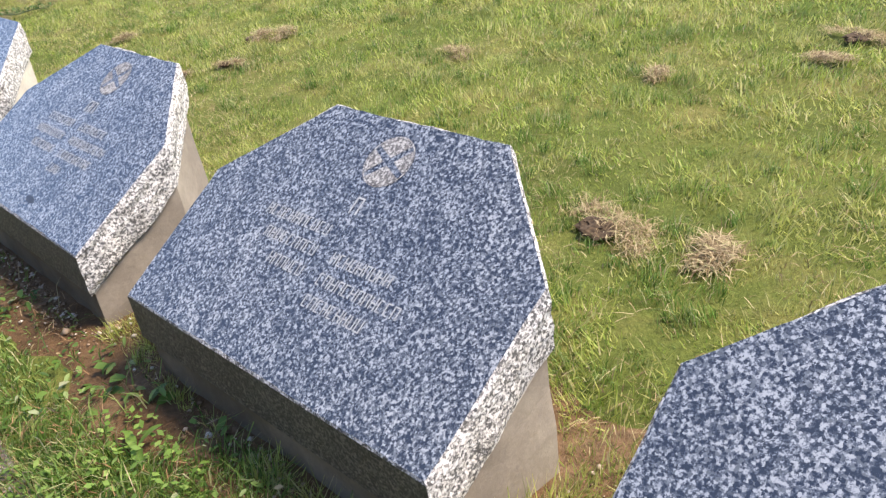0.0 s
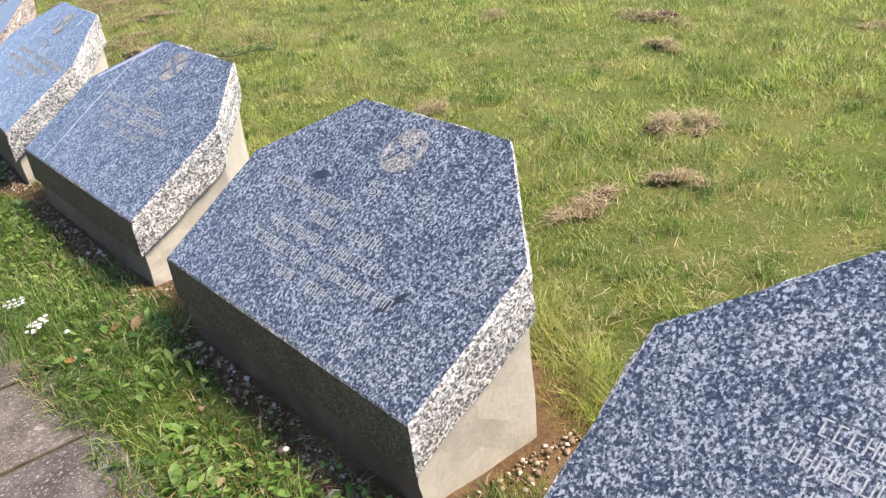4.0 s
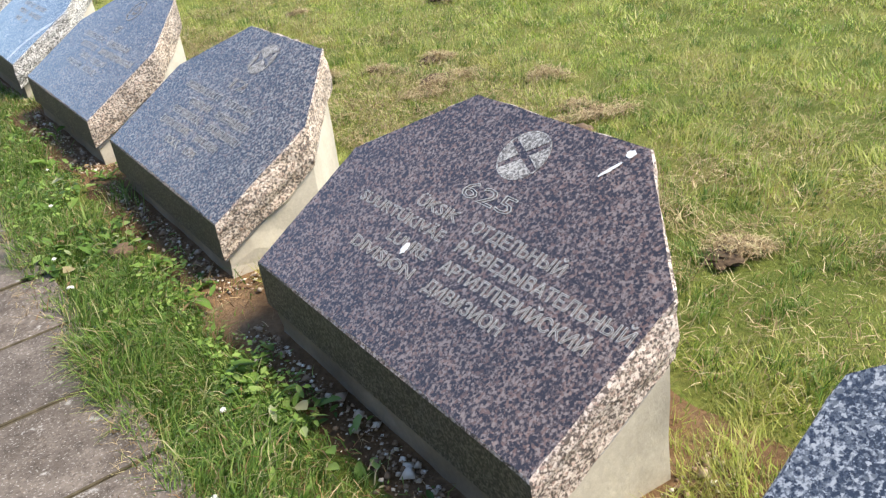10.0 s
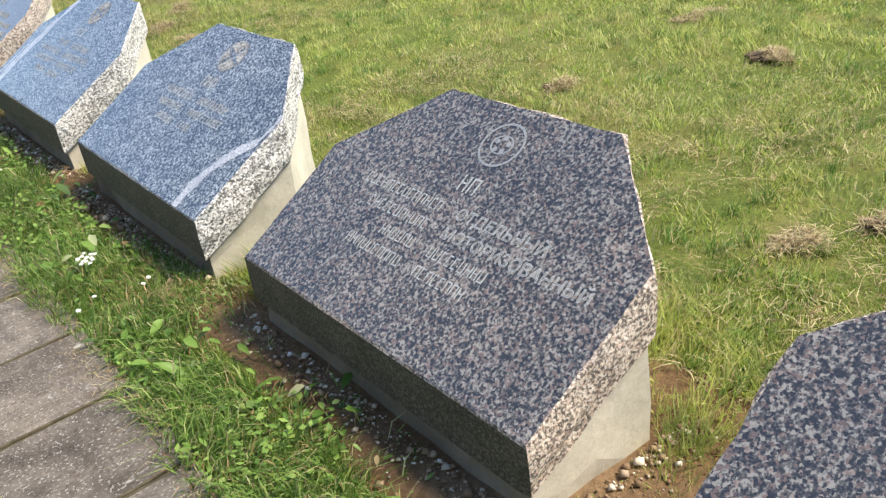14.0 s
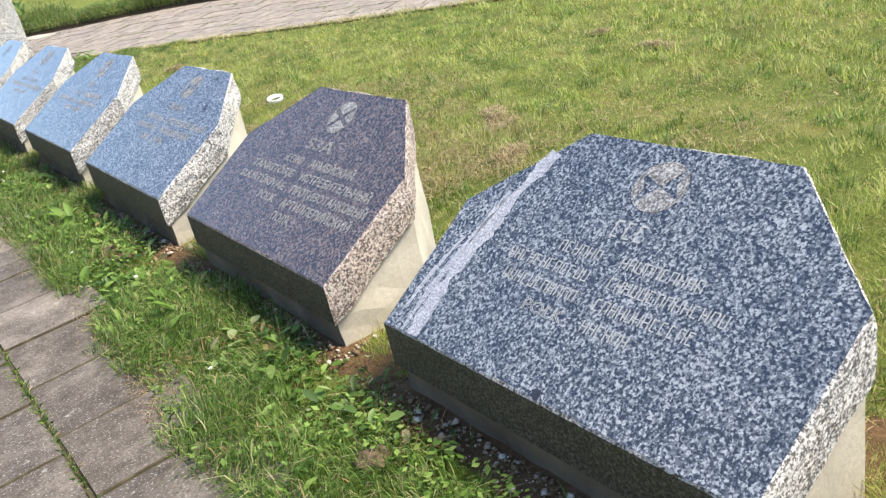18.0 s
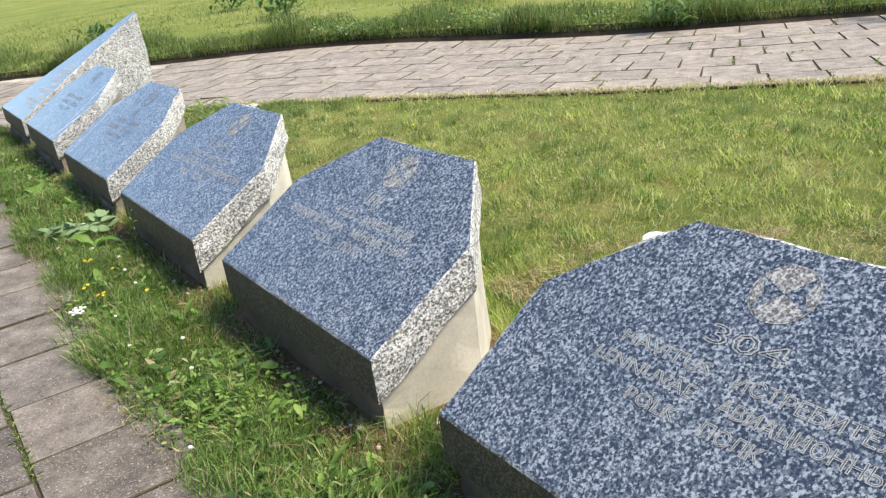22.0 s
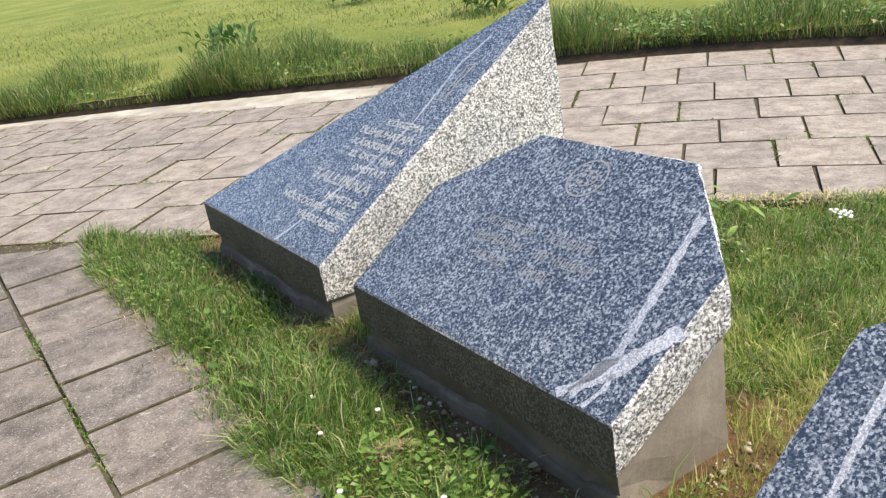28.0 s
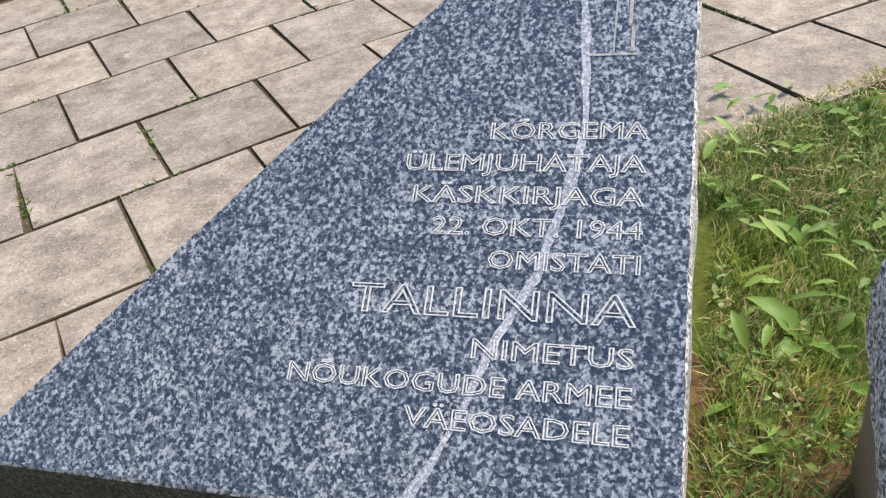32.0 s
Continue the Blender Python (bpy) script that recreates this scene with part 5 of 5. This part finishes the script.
BRANCH = plain("green_bark", (0.12, 0.15, 0.075), 0.8, 0.3, 60)
branch = new("cut_branch")
branch.matrix_world = pose(1.18, 8.01, 0.040, 0, 0, -37.8) @ Matrix.Diagonal((1.0, 1.5, 1.5, 1))
part("stem", tube_bm([(0.05 * k, 0.012 * math.sin(k * 1.1), 0.006 * math.sin(k * 0.9)) for k in range(11)], 0.006, 0.002), BRANCH, branch)
for k in range(16):
    s0 = 0.06 + 0.028 * k
    side = 1 if k % 2 else -1
    part("twig", tube_bm([(s0, 0, 0), (s0 + 0.04, side * rnd.uniform(0.015, 0.03), 0.006), (s0 + 0.08, side * rnd.uniform(0.03, 0.06), rnd.uniform(0, 0.02))], 0.002, 0.0008, 4), BRANCH, branch)
    for q in range(2):
        lf = new("leaf", bpy.data.meshes[dock_kinds[3].name])
        lf.parent = branch
        sc = rnd.uniform(0.4, 0.75)
        lf.matrix_local = pose(s0 + rnd.uniform(0.02, 0.08), side * rnd.uniform(0.015, 0.05), 0.006, rnd.uniform(-30, 30), rnd.uniform(-15, 10), rnd.uniform(0, 360)) @ Matrix.Diagonal((sc, sc, sc, 1))
tagged(branch, "cut green branch with small leaves lying on lawn", "branch")
stalk = new("tall_weed")
stalk.matrix_world = pose(-0.06, 20.48, 0)
part("stem", tube_bm([(0, 0, -0.01), (0.006, -0.01, 0.09), (-0.01, -0.03, 0.17), (-0.005, -0.045, 0.24)], 0.0028, 0.0012, 5), BRANCH, stalk)
for k in range(9):
    lf = new("leaf", leaf_kinds[k % 4])
    lf.parent = stalk
    sc = rnd.uniform(0.22, 0.4)
    lf.matrix_local = pose(0, -0.045 * k / 9, 0.05 + 0.02 * k, rnd.uniform(-20, 20), rnd.uniform(-40, 0), 137 * k) @ Matrix.Diagonal((sc, sc, sc, 1))
tagged(stalk, "thin tall weed stalk beside a stone", "weed")
red = leaf_kinds[3].copy()
red.materials[0] = plain("red_leaf", (0.30, 0.07, 0.05), 0.6, 0.3, 40)
ob = new("fallen_leaf", red)
ob.matrix_world = pose(-0.24, 17.84, 0.035, 10, 5, 60) @ Matrix.Diagonal((0.8, 1.0, 0.4, 1))
tagged(ob, "red fallen leaf on the grass", "leaf")

# ---- clods, sand and small finds in the verge ----


def clod_mesh(seed, r):
    rnd_ = random.Random(seed)
    bm = bmesh.new()
    bmesh.ops.create_icosphere(bm, subdivisions=3, radius=r)
    off = Vector((seed, seed * 2, 0))
    for v in bm.verts:
        v.co *= 1 + 0.45 * noise.noise(v.co * (1.6 / r) + off) + 0.2 * noise.noise(v.co * (4.5 / r) + off)
        v.co.z *= 0.5
    me = bpy.data.meshes.new("soil_clod")
    bm.to_mesh(me)
    bm.free()
    for p in me.polygons:
        p.use_smooth = True
    me.materials.append(CLOD)
    return me


CLOD = plain("brown_clod", (0.13, 0.088, 0.058), 0.95, 0.5, 70)
clod_kinds = [clod_mesh(k, 0.03 + 0.012 * k) for k in range(3)]
for cx, cy, k in ((-0.21, 17.07, 2), (-0.27, 16.98, 1), (-0.30, 17.10, 2), (-0.29, 17.22, 1), (-0.19, 16.95, 1), (-0.23, 14.43, 1), (-0.24, 14.87, 1), (-0.12, 13.5, 0), (-0.04, 22.35, 1), (1.5, 10.72, 1), (1.46, 9.72, 1), (-0.25, 10.2, 1), (1.67, 16.66, 0)):
    ob = new("soil_clod", clod_kinds[k])
    ob.matrix_world = pose(cx, cy, 0.002, 0, 0, rnd.uniform(0, 360))
    tagged(ob, "dug-up lump of dark brown soil on grass", "soil clod", "soil clods")
n = 1300
x, y = np.concatenate([gen.normal(-0.42, 0.07, n // 2), gen.normal(0.905, 0.05, n - n // 2)]), np.concatenate([gen.normal(8.38, 0.09, n // 2), gen.normal(17.01, 0.06, n - n // 2)])
r = gen.uniform(0.0015, 0.004, n)
V = octa[None] * r[:, None, None] * gen.uniform(0.6, 1.3, (n, 6, 1)) + np.stack([x, y, gen.uniform(0.0, 0.022, n)], 1)[:, None]
sand = new("sand", raw_mesh("sand", V.reshape(-1, 3), (np.arange(n)[:, None, None] * 6 + tri_f[None]).ravel(), np.full(n * 8, 3), plain("pale_sand", (0.56, 0.54, 0.48), 0.9, 0.2, 200)))
tagged(sand, "spilled pale mortar sand among the grass", "sand", kind="stuff")


def yarrow(x, y):
    thing = new("white_flower_head")
    thing.matrix_world = pose(x, y, 0.05, rnd.uniform(-10, 10), rnd.uniform(-10, 10), rnd.uniform(0, 360))
    for k in range(14):
        p = new("flower_head", white_head)
        p.parent = thing
        a, d = k * 2.4, 0.009 * math.sqrt(k)
        p.matrix_local = pose(d * math.cos(a) * 1.3, d * math.sin(a), rnd.uniform(-.004, .004))
    st = new("stem", stem_data)
    st.parent = thing
    return tagged(thing, "flat cluster of small white flowers in grass", "flower", "white flower clusters")


for fx, fy in ((-0.47, 5.54), (-0.455, 5.34), (-0.467, 19.82), (-0.28, 12.94), (1.63, 23.2)):
    yarrow(fx, fy)

# ---- inscriptions, emblems, veins ----
def face_pose(h, slope):
    """From text space (right, up the slope, out) to a stone."""
    k = math.hypot(1, slope)
    c, s0 = 1 / k, slope / k
    return Matrix(((0, c, -s0, 0), (-1, 0, 0, 0), (0, s0, c, h), (0, 0, 0, 1)))


def text_bm(body, height, width=None, right=False):
    cu = bpy.data.curves.new("line", "FONT")
    cu.body, cu.size, cu.resolution_u, cu.offset = body, height / 0.72, 2, -height * 0.005
    cu.fill_mode, cu.bevel_depth, cu.bevel_resolution = "NONE", 0.0007 + height * 0.008, 0
    ob = new("line", cu)
    bpy.context.view_layer.update()
    me = bpy.data.meshes.new_from_object(ob.evaluated_get(bpy.context.evaluated_depsgraph_get()))
    bpy.data.objects.remove(ob)
    bm = bmesh.new()
    bm.from_mesh(me)
    bpy.data.meshes.remove(me)
    xs = [v.co.x for v in bm.verts]
    lo, hi = min(xs), max(xs)
    k = width / (hi - lo) if width else 0.92
    for v in bm.verts:
        v.co.x = (v.co.x - (hi if right else lo)) * k
        v.co.z *= 0.4
    return bm


def bars_bm(count, height, right, rnd_):
    """Worn letters that cannot be read: plain upright and level bars."""
    bm = bmesh.new()
    pitch, t = height * 0.74, height * 0.11

    def box(x0, y0, x1, y1):
        bm.faces.new([bm.verts.new(p) for p in ((x0, y0, 0), (x1, y0, 0), (x1, y1, 0), (x0, y1, 0))])
    for k in range(count):
        x = (k - count) * pitch if right else k * pitch
        box(x, 0, x + t, height)
        kind = rnd_.randrange(4)
        if kind != 3:
            box(x + pitch * .62, 0, x + pitch * .62 + t, height)
        if kind in (0, 3):
            box(x + t * 1.05, height - t, x + pitch * .61, height)
        if kind in (1, 3):
            box(x + t * 1.05, 0, x + pitch * .61, t)
        if kind == 2:
            box(x + t * 1.05, height * .45, x + pitch * .61, height * .45 + t)
    return bm


def disc_piece(bm, cx, cy, r, a0, a1, cut=0.0, seg=18, z=0.0):
    """A segment of a disc between two angles, closed by its chord."""
    vs = [bm.verts.new((cx + r * math.cos(a0 + (a1 - a0) * k / seg), cy + r * math.sin(a0 + (a1 - a0) * k / seg), z)) for k in range(seg + 1)]
    bm.faces.new(vs)


def ring_piece(bm, cx, cy, r0, r1, seg=40, ry=1.0):
    a = [[bm.verts.new((cx + r * math.cos(6.28318 * k / seg), cy + r * ry * math.sin(6.28318 * k / seg), 0)) for k in range(seg)] for r in (r0, r1)]
    for k in range(seg):
        bm.faces.new((a[0][k], a[0][(k + 1) % seg], a[1][(k + 1) % seg], a[1][k]))


def emblem(kind, parent, m, mat):
    cx, cy, r = 0.0, 0.562, 0.066
    bm = bmesh.new()
    if kind == "ribbon":      # wedges between two crossed bars
        bars = [-24.0, 44.0, 156.0, 224.0]
        for a0, a1 in zip(bars, bars[1:] + [336.0]):
            half = radians(a1 - a0) / 2
            mid, off = radians(a0) + half, 0.009 / math.sin(half)
            ax, ay = cx + off * math.cos(mid), cy + off * math.sin(mid)
            vs = [(ax, ay)]
            for q in range(13):
                an = mid - half * 0.86 + 2 * half * 0.86 * q / 12
                vs.append((cx + r * math.cos(an), cy + r * math.sin(an)))
            bm.faces.new([bm.verts.new((x, y, 0)) for x, y in vs])
    elif kind == "blades":    # four wedges, two lens-shaped hollows between
        for a in (104, 284):
            vs = [(cx, cy)] + [(cx + r * math.cos(radians(a + d)), cy + r * math.sin(radians(a + d))) for d in range(-52, 53, 8)]
            bm.faces.new([bm.verts.new((x, y, 0)) for x, y in vs])
        for a in (14, 194):
            vs = [(cx + 0.62 * r * math.cos(radians(a)), cy + 0.62 * r * math.sin(radians(a)))] + [(cx + r * math.cos(radians(a + d)), cy + r * math.sin(radians(a + d))) for d in range(-34, 35, 8)]
            bm.faces.new([bm.verts.new((x, y, 0)) for x, y in vs])
    else:
        ring_piece(bm, cx, cy, r * 0.9, r)
        ring_piece(bm, cx, cy, r * 0.46, r * 0.54, 24, 0.8)
        for k in range(5):
            a = radians(72 * k + 18)
            disc_piece(bm, cx + r * 0.3 * math.cos(a), cy + r * 0.3 * math.sin(a), r * 0.12, 0, 5.6, seg=6)
    if kind != "ring":
        ring_piece(bm, cx, cy, r * 1.0 + 0.001, r * 1.0 + 0.005)
    for f in bm.faces:
        f.normal_update()
    bmesh.ops.transform(bm, matrix=m @ Matrix.Translation((0, 0, 0.0012)), verts=bm.verts)
    return part("emblem", bm, mat, parent, "cut granite relief medallion")


def vein_bm(points, width, seed):
    rnd_ = random.Random(seed)
    dense = []
    for (p0, v0), (p1, v1) in zip(points, points[1:]):
        k = max(2, int(math.hypot(p1 - p0, v1 - v0) / 0.012))
        dense += [(p0 + (p1 - p0) * i / k, v0 + (v1 - v0) * i / k) for i in range(k)]
    dense.append(points[-1])
    bm = bmesh.new()
    rows = []
    for i, (p, v) in enumerate(dense):
        q0, q1 = dense[max(0, i - 1)], dense[min(len(dense) - 1, i + 1)]
        d = Vector((-(q1[1] - q0[1]), q1[0] - q0[0])).normalized()
        w = width * (0.75 + 0.5 * noise.noise(Vector((p * 14, v * 14, seed)))) / 2
        a, b = w * rnd_.uniform(0.75, 1.3), w * rnd_.uniform(0.75, 1.3)
        x, y = -v, p
        rows.append((bm.verts.new((x - d.y * a, y + d.x * a, 0)), bm.verts.new((x + d.y * b, y - d.x * b, 0))))
    for r0, r1 in zip(rows, rows[1:]):
        bm.faces.new((r0[0], r0[1], r1[1], r1[0]))
    return bm


def blot_bm(p, v, rx, ry, angle, seed):
    rnd_ = random.Random(seed)
    bm = bmesh.new()
    vs = []
    for k in range(20):
        a = k * math.pi / 10
        r = rnd_.uniform(0.8, 1.15)
        x, y = rx * r * math.cos(a), ry * r * math.sin(a)
        c, s0 = math.cos(radians(angle)), math.sin(radians(angle))
        vs.append(bm.verts.new((-v + c * x - s0 * y, p + s0 * x + c * y, 0)))
    bm.faces.new(vs)
    return bm


def letters(name, bm, m, mat, parent, label, gap):
    """Each cut letter is a part of its own: islands that overlap along the line stay together."""
    bm.verts.index_update()
    bm.verts.ensure_lookup_table()
    seen, isles = set(), []
    for v in bm.verts:
        if v.index in seen:
            continue
        stack, isle = [v], []
        seen.add(v.index)
        while stack:
            q = stack.pop()
            isle.append(q)
            for e in q.link_edges:
                o = e.other_vert(q)
                if o.index not in seen:
                    seen.add(o.index)
                    stack.append(o)
        isles.append(isle)
    isles.sort(key=lambda s: min(v.co.x for v in s))
    groups, reach = [], -9.0
    for s in isles:
        if groups and min(v.co.x for v in s) < reach + gap:
            groups[-1] += s
        else:
            groups.append(list(s))
            reach = -9.0
        reach = max(reach, max(v.co.x for v in s))
    for g in groups:
        pick = {v.index: k for k, v in enumerate(g)}
        faces = {f for v in g for f in v.link_faces}
        me = bpy.data.meshes.new(name)
        me.from_pydata([m @ v.co for v in g], [], [[pick[v.index] for v in f.verts] for f in faces])
        me.materials.append(mat)
        ob = new(name, me)
        ob.parent = parent
        if label:
            tagged(ob, label)
    bm.free()


def write(stone, h, emb, number, left, right, mat, seed):
    m = face_pose(h, SLOPE)
    rnd_ = random.Random(seed)

    def put(name, bm, x, y, label="", worn=False):
        letters(name, bm, m @ Matrix.Translation((x, y, 0.0012)), mat, stone, label, 0.0035 if worn else -0.0004)
    emblem(emb, stone, m, LETTER_FAINT if emb == "ring" else MEDAL)
    if number:
        if number[0] == "#":
            k = int(number[1:])
            put("numeral", bars_bm(k, 0.046, False, rnd_), -k * 0.017, 0.412, "worn engraved numeral", True)
        else:
            w = 0.060 * len(number)
            put("numeral", text_bm(number, 0.046, w), -w / 2, 0.412, "engraved numeral")
    for lines, is_left in ((left, True), (right, False)):
        for k, body in enumerate(lines):
            if not body:
                continue
            y, x = 0.343 - 0.0555 * k, (-0.030 if is_left else 0.025)
            if body[0] == "#":
                bm = bars_bm(int(body[1:]), 0.030, is_left, rnd_)
            else:
                bm = text_bm(body, 0.031, 0.0325 * len(body), is_left)
            put("letter", bm, x, y, "engraved letter", body[0] == "#")


WORDS = {
    "A": ("ribbon", "#2", ["#9", "#10", "#5"], ["#9", "#11", "#5"]),
    "B": ("ribbon", "#1", ["#11", "#9", "#6"], ["", "#9", "#12", "#9"]),
    "C": ("ribbon", "#2", ["#9", "#10", "#8"], ["#9", "#12", "#11", "#4"]),
    "D": ("blades", "5", ["#15", "#5", "#10", "#12", "#4"], ["", "#6", "#9", "#13", "#4"]),
    "E": ("ribbon", "#2", ["#12", "#9", "#5"], ["#9", "#14", "#9"]),
    "F": ("blades", "159", ["HÄVITUS", "LENNUVÄE", "POLK"], ["ИСТРЕБИТЕЛЬНЫЙ", "АВИАЦИОННЫЙ", "ПОЛК"]),
    "G": ("ribbon", "625", ["ÜKSIK", "SUURTÜKIVÄE", "LUURE", "DIVISJON"], ["ОТДЕЛЬНЫЙ", "РАЗВЕДЫВАТЕЛЬНЫЙ", "АРТИЛЛЕРИЙСКИЙ", "ДИВИЗИОН"]),
    "H": ("blades", "12", ["#15", "#9", "#12", "#13", "POLK"], ["#10", "#12", "#13", "#9", "#5"]),
    "I": ("ring", "#2", ["#14", "#11", "#6", "#10"], ["ОТДЕЛЬНЫЙ", "МОТОРИЗОВАННЫЙ", "#9", "#8"]),
    "J": ("ribbon", "#3", ["#10", "#9", "POLK"], ["#10", "#12", "#4"]),
    "K": ("blades", "#3", ["#6", "#12", "#11", "POLK"], ["#10", "#14", "#12", "#6"]),
    "L": ("ribbon", "53А", ["#6", "TANKITÕRJE", "SUURTÜKIVÄE", "POLK"], ["АРМЕЙСКИЙ", "ИСТРЕБИТЕЛЬНЫЙ", "ПРОТИВОТАНКОВЫЙ", "АРТИЛЛЕРИЙСКИЙ", "ПОЛК"]),
    "M": ("blades", "304", ["HÄVITUS", "LENNUVÄE", "POLK"], ["ИСТРЕБИТЕЛЬНЫЙ", "АВИАЦИОННЫЙ", "ПОЛК"]),
    "N": ("ribbon", "#3", ["#6", "MIINIPILDUJA", "POLK"], ["АРМЕЙСКИЙ", "МИНОМЕТНЫЙ", "ПОЛК"]),
    "O": ("ribbon", "154", ["#9", "SUURTÜKIVÄE", "POLK"], ["#10", "АРТИЛЛЕРИЙСКИЙ", "ПОЛК"]),
    "P": ("ring", "#2", ["#9", "#10", "#6"], ["#9", "#10", "#6"]),
    "Q": ("ring", "", ["#10", "#9", "#7"], ["#8", "#10", "#5"]),
}
LIFT = {r[0]: r[4] for r in ROW}
CLEAR = "GLFMH"
for k, (emb, num, left, right) in WORDS.items():
    write(STONES[k], H0 + LIFT[k], emb, num, left, right, LETTER if k in CLEAR else LETTER_FAINT if k in "APQ" else LETTER_DIM, ord(k))

VEINS = [("E", [(0.004, 0.32), (0.30, 0.335), (0.555, 0.325)], 0.013), ("E", [(0.41, 0.498), (0.52, 0.372), (0.64, 0.235)], 0.024),
         ("J", [(0.004, -0.39), (0.10, -0.40), (0.17, -0.42), (0.25, -0.48), (0.31, -0.535)], 0.055), ("J", [(0.31, -0.535), (0.38, -0.55), (0.42, -0.545)], 0.02),
         ("K", [(0.004, 0.43), (0.12, 0.438), (0.22, 0.432), (0.34, 0.418), (0.45, 0.405), (0.60, 0.362)], 0.058), ("K", [(0.004, 0.475), (0.14, 0.474), (0.30, 0.452), (0.46, 0.428)], 0.024), ("K", [(0.06, 0.515), (0.16, 0.508), (0.30, 0.482)], 0.018),
         ("P", [(0.004, 0.437), (0.2, 0.455), (0.42, 0.47), (0.56, 0.40)], 0.02), ("P", [(0.42, 0.51), (0.58, 0.37)], 0.03),
         ("Q", [(0.004, -0.38), (0.07, -0.43), (0.134, -0.455), (0.39, -0.425), (0.53, -0.41)], 0.03), ("Q", [(0.02, -0.41), (0.095, -0.45), (0.16, -0.50), (0.25, -0.555)], 0.055),
         ("Q", [(0.004, -0.46), (0.06, -0.48), (0.10, -0.475)], 0.02)]
for k, pts, w in VEINS:
    bm = vein_bm(pts, w, ord(k) + int(1000 * w))
    bmesh.ops.transform(bm, matrix=face_pose(H0 + LIFT[k], SLOPE) @ Matrix.Translation((0, 0, 0.0006)), verts=bm.verts)
    part("quartz_vein", bm, VEIN, STONES[k], "pale quartz vein")
for k, p, v, rx, ry, ang in (("D", 0.415, 0.22, 0.03, 0.018, 20), ("D", 0.20, -0.305, 0.012, 0.05, -35), ("C", 0.068, -0.078, 0.032, 0.013, -8), ("K", 0.015, -0.022, 0.014, 0.012, 0), ("M", 0.63, -0.20, 0.014, 0.01, 0), ("M", 0.47, -0.31, 0.014, 0.02, 0)):
    bm = blot_bm(p, v, rx, ry, ang, int(abs(p * 1000)))
    bmesh.ops.transform(bm, matrix=face_pose(H0 + LIFT[k], SLOPE) @ Matrix.Translation((0, 0, 0.0006)), verts=bm.verts)
    part("dark_inclusion", bm, VEIN_DARK, STONES[k], "dark mineral inclusion")

# the end stone's inscription, set flush right
tm = face_pose(0.226, 0.603)
for body, base, height, width in (("KÕRGEMA", 0.594, 0.030, 0.25), ("ÜLEMJUHATAJA", 0.537, 0.030, 0.385), ("KÄSKKIRJAGA", 0.481, 0.030, 0.365), ("22. OKT. 1944", 0.427, 0.030, 0.325), ("OMISTATI", 0.373, 0.030, 0.228),
                                  ("TALLINNA", 0.294, 0.048, 0.44), ("NIMETUS", 0.233, 0.030, 0.235), ("NÕUKOGUDE ARMEE", 0.178, 0.030, 0.52), ("VÄEOSADELE", 0.126, 0.030, 0.325)):
    bm = text_bm(body, height, width, True)
    letters("letter", bm, tm @ Matrix.Translation((-0.074, base, 0.0016)), LETTER_END, end_stone, "engraved letter", -0.0004)
bm = bmesh.new()
for x0, y0, x1, y1 in ((-0.178, 0.745, -0.100, 0.749), (-0.140, 0.750, -0.137, 0.93), (-0.112, 0.752, -0.106, 0.80), (-0.118, 0.801, -0.112, 0.86), (-0.112, 0.861, -0.106, 0.94), (-0.136, 0.925, -0.113, 0.929)):
    bm.faces.new([bm.verts.new(p) for p in ((x0, y0, 0), (x1, y0, 0), (x1, y1, 0), (x0, y1, 0))])
bmesh.ops.transform(bm, matrix=tm @ Matrix.Translation((0, 0, 0.0016)), verts=bm.verts)
part("emblem", bm, LETTER, end_stone, "engraved outline of a banner")
bm = vein_bm([(0.006, 0.386), (0.08, 0.345), (0.153, 0.312), (0.25, 0.28), (0.358, 0.227), (0.5, 0.19), (0.621, 0.172), (0.78, 0.185), (0.927, 0.20), (1.08, 0.16)], 0.017, 77)
bmesh.ops.transform(bm, matrix=tm @ Matrix.Translation((0, 0, 0.0006)), verts=bm.verts)
part("quartz_vein", bm, VEIN, end_stone, "pale quartz vein")

# white splashes left by birds
DROP = plain("chalky_splash", (0.70, 0.72, 0.72), 0.8, 0.15, 80)
for k, p, v, rx, ry, ang in (("F", 0.11, 0.34, 0.012, 0.006, 20), ("F", 0.40, -0.05, 0.004, 0.022, -25), ("F", 0.60, -0.20, 0.004, 0.02, -25), ("F", 0.27, -0.25, 0.004, 0.022, -20), ("G", 0.60, -0.24, 0.005, 0.03, -30), ("G", 0.65, -0.26, 0.012, 0.010, 0), ("G", 0.235, 0.11, 0.010, 0.016, 0)):
    bm = blot_bm(p, v, rx, ry, ang, int(abs(p * 977)))
    bmesh.ops.transform(bm, matrix=face_pose(H0 + LIFT[k], SLOPE) @ Matrix.Translation((0, 0, 0.0020)), verts=bm.verts)
    part("chalky_splash", bm, DROP, STONES[k], "chalk-white splash")
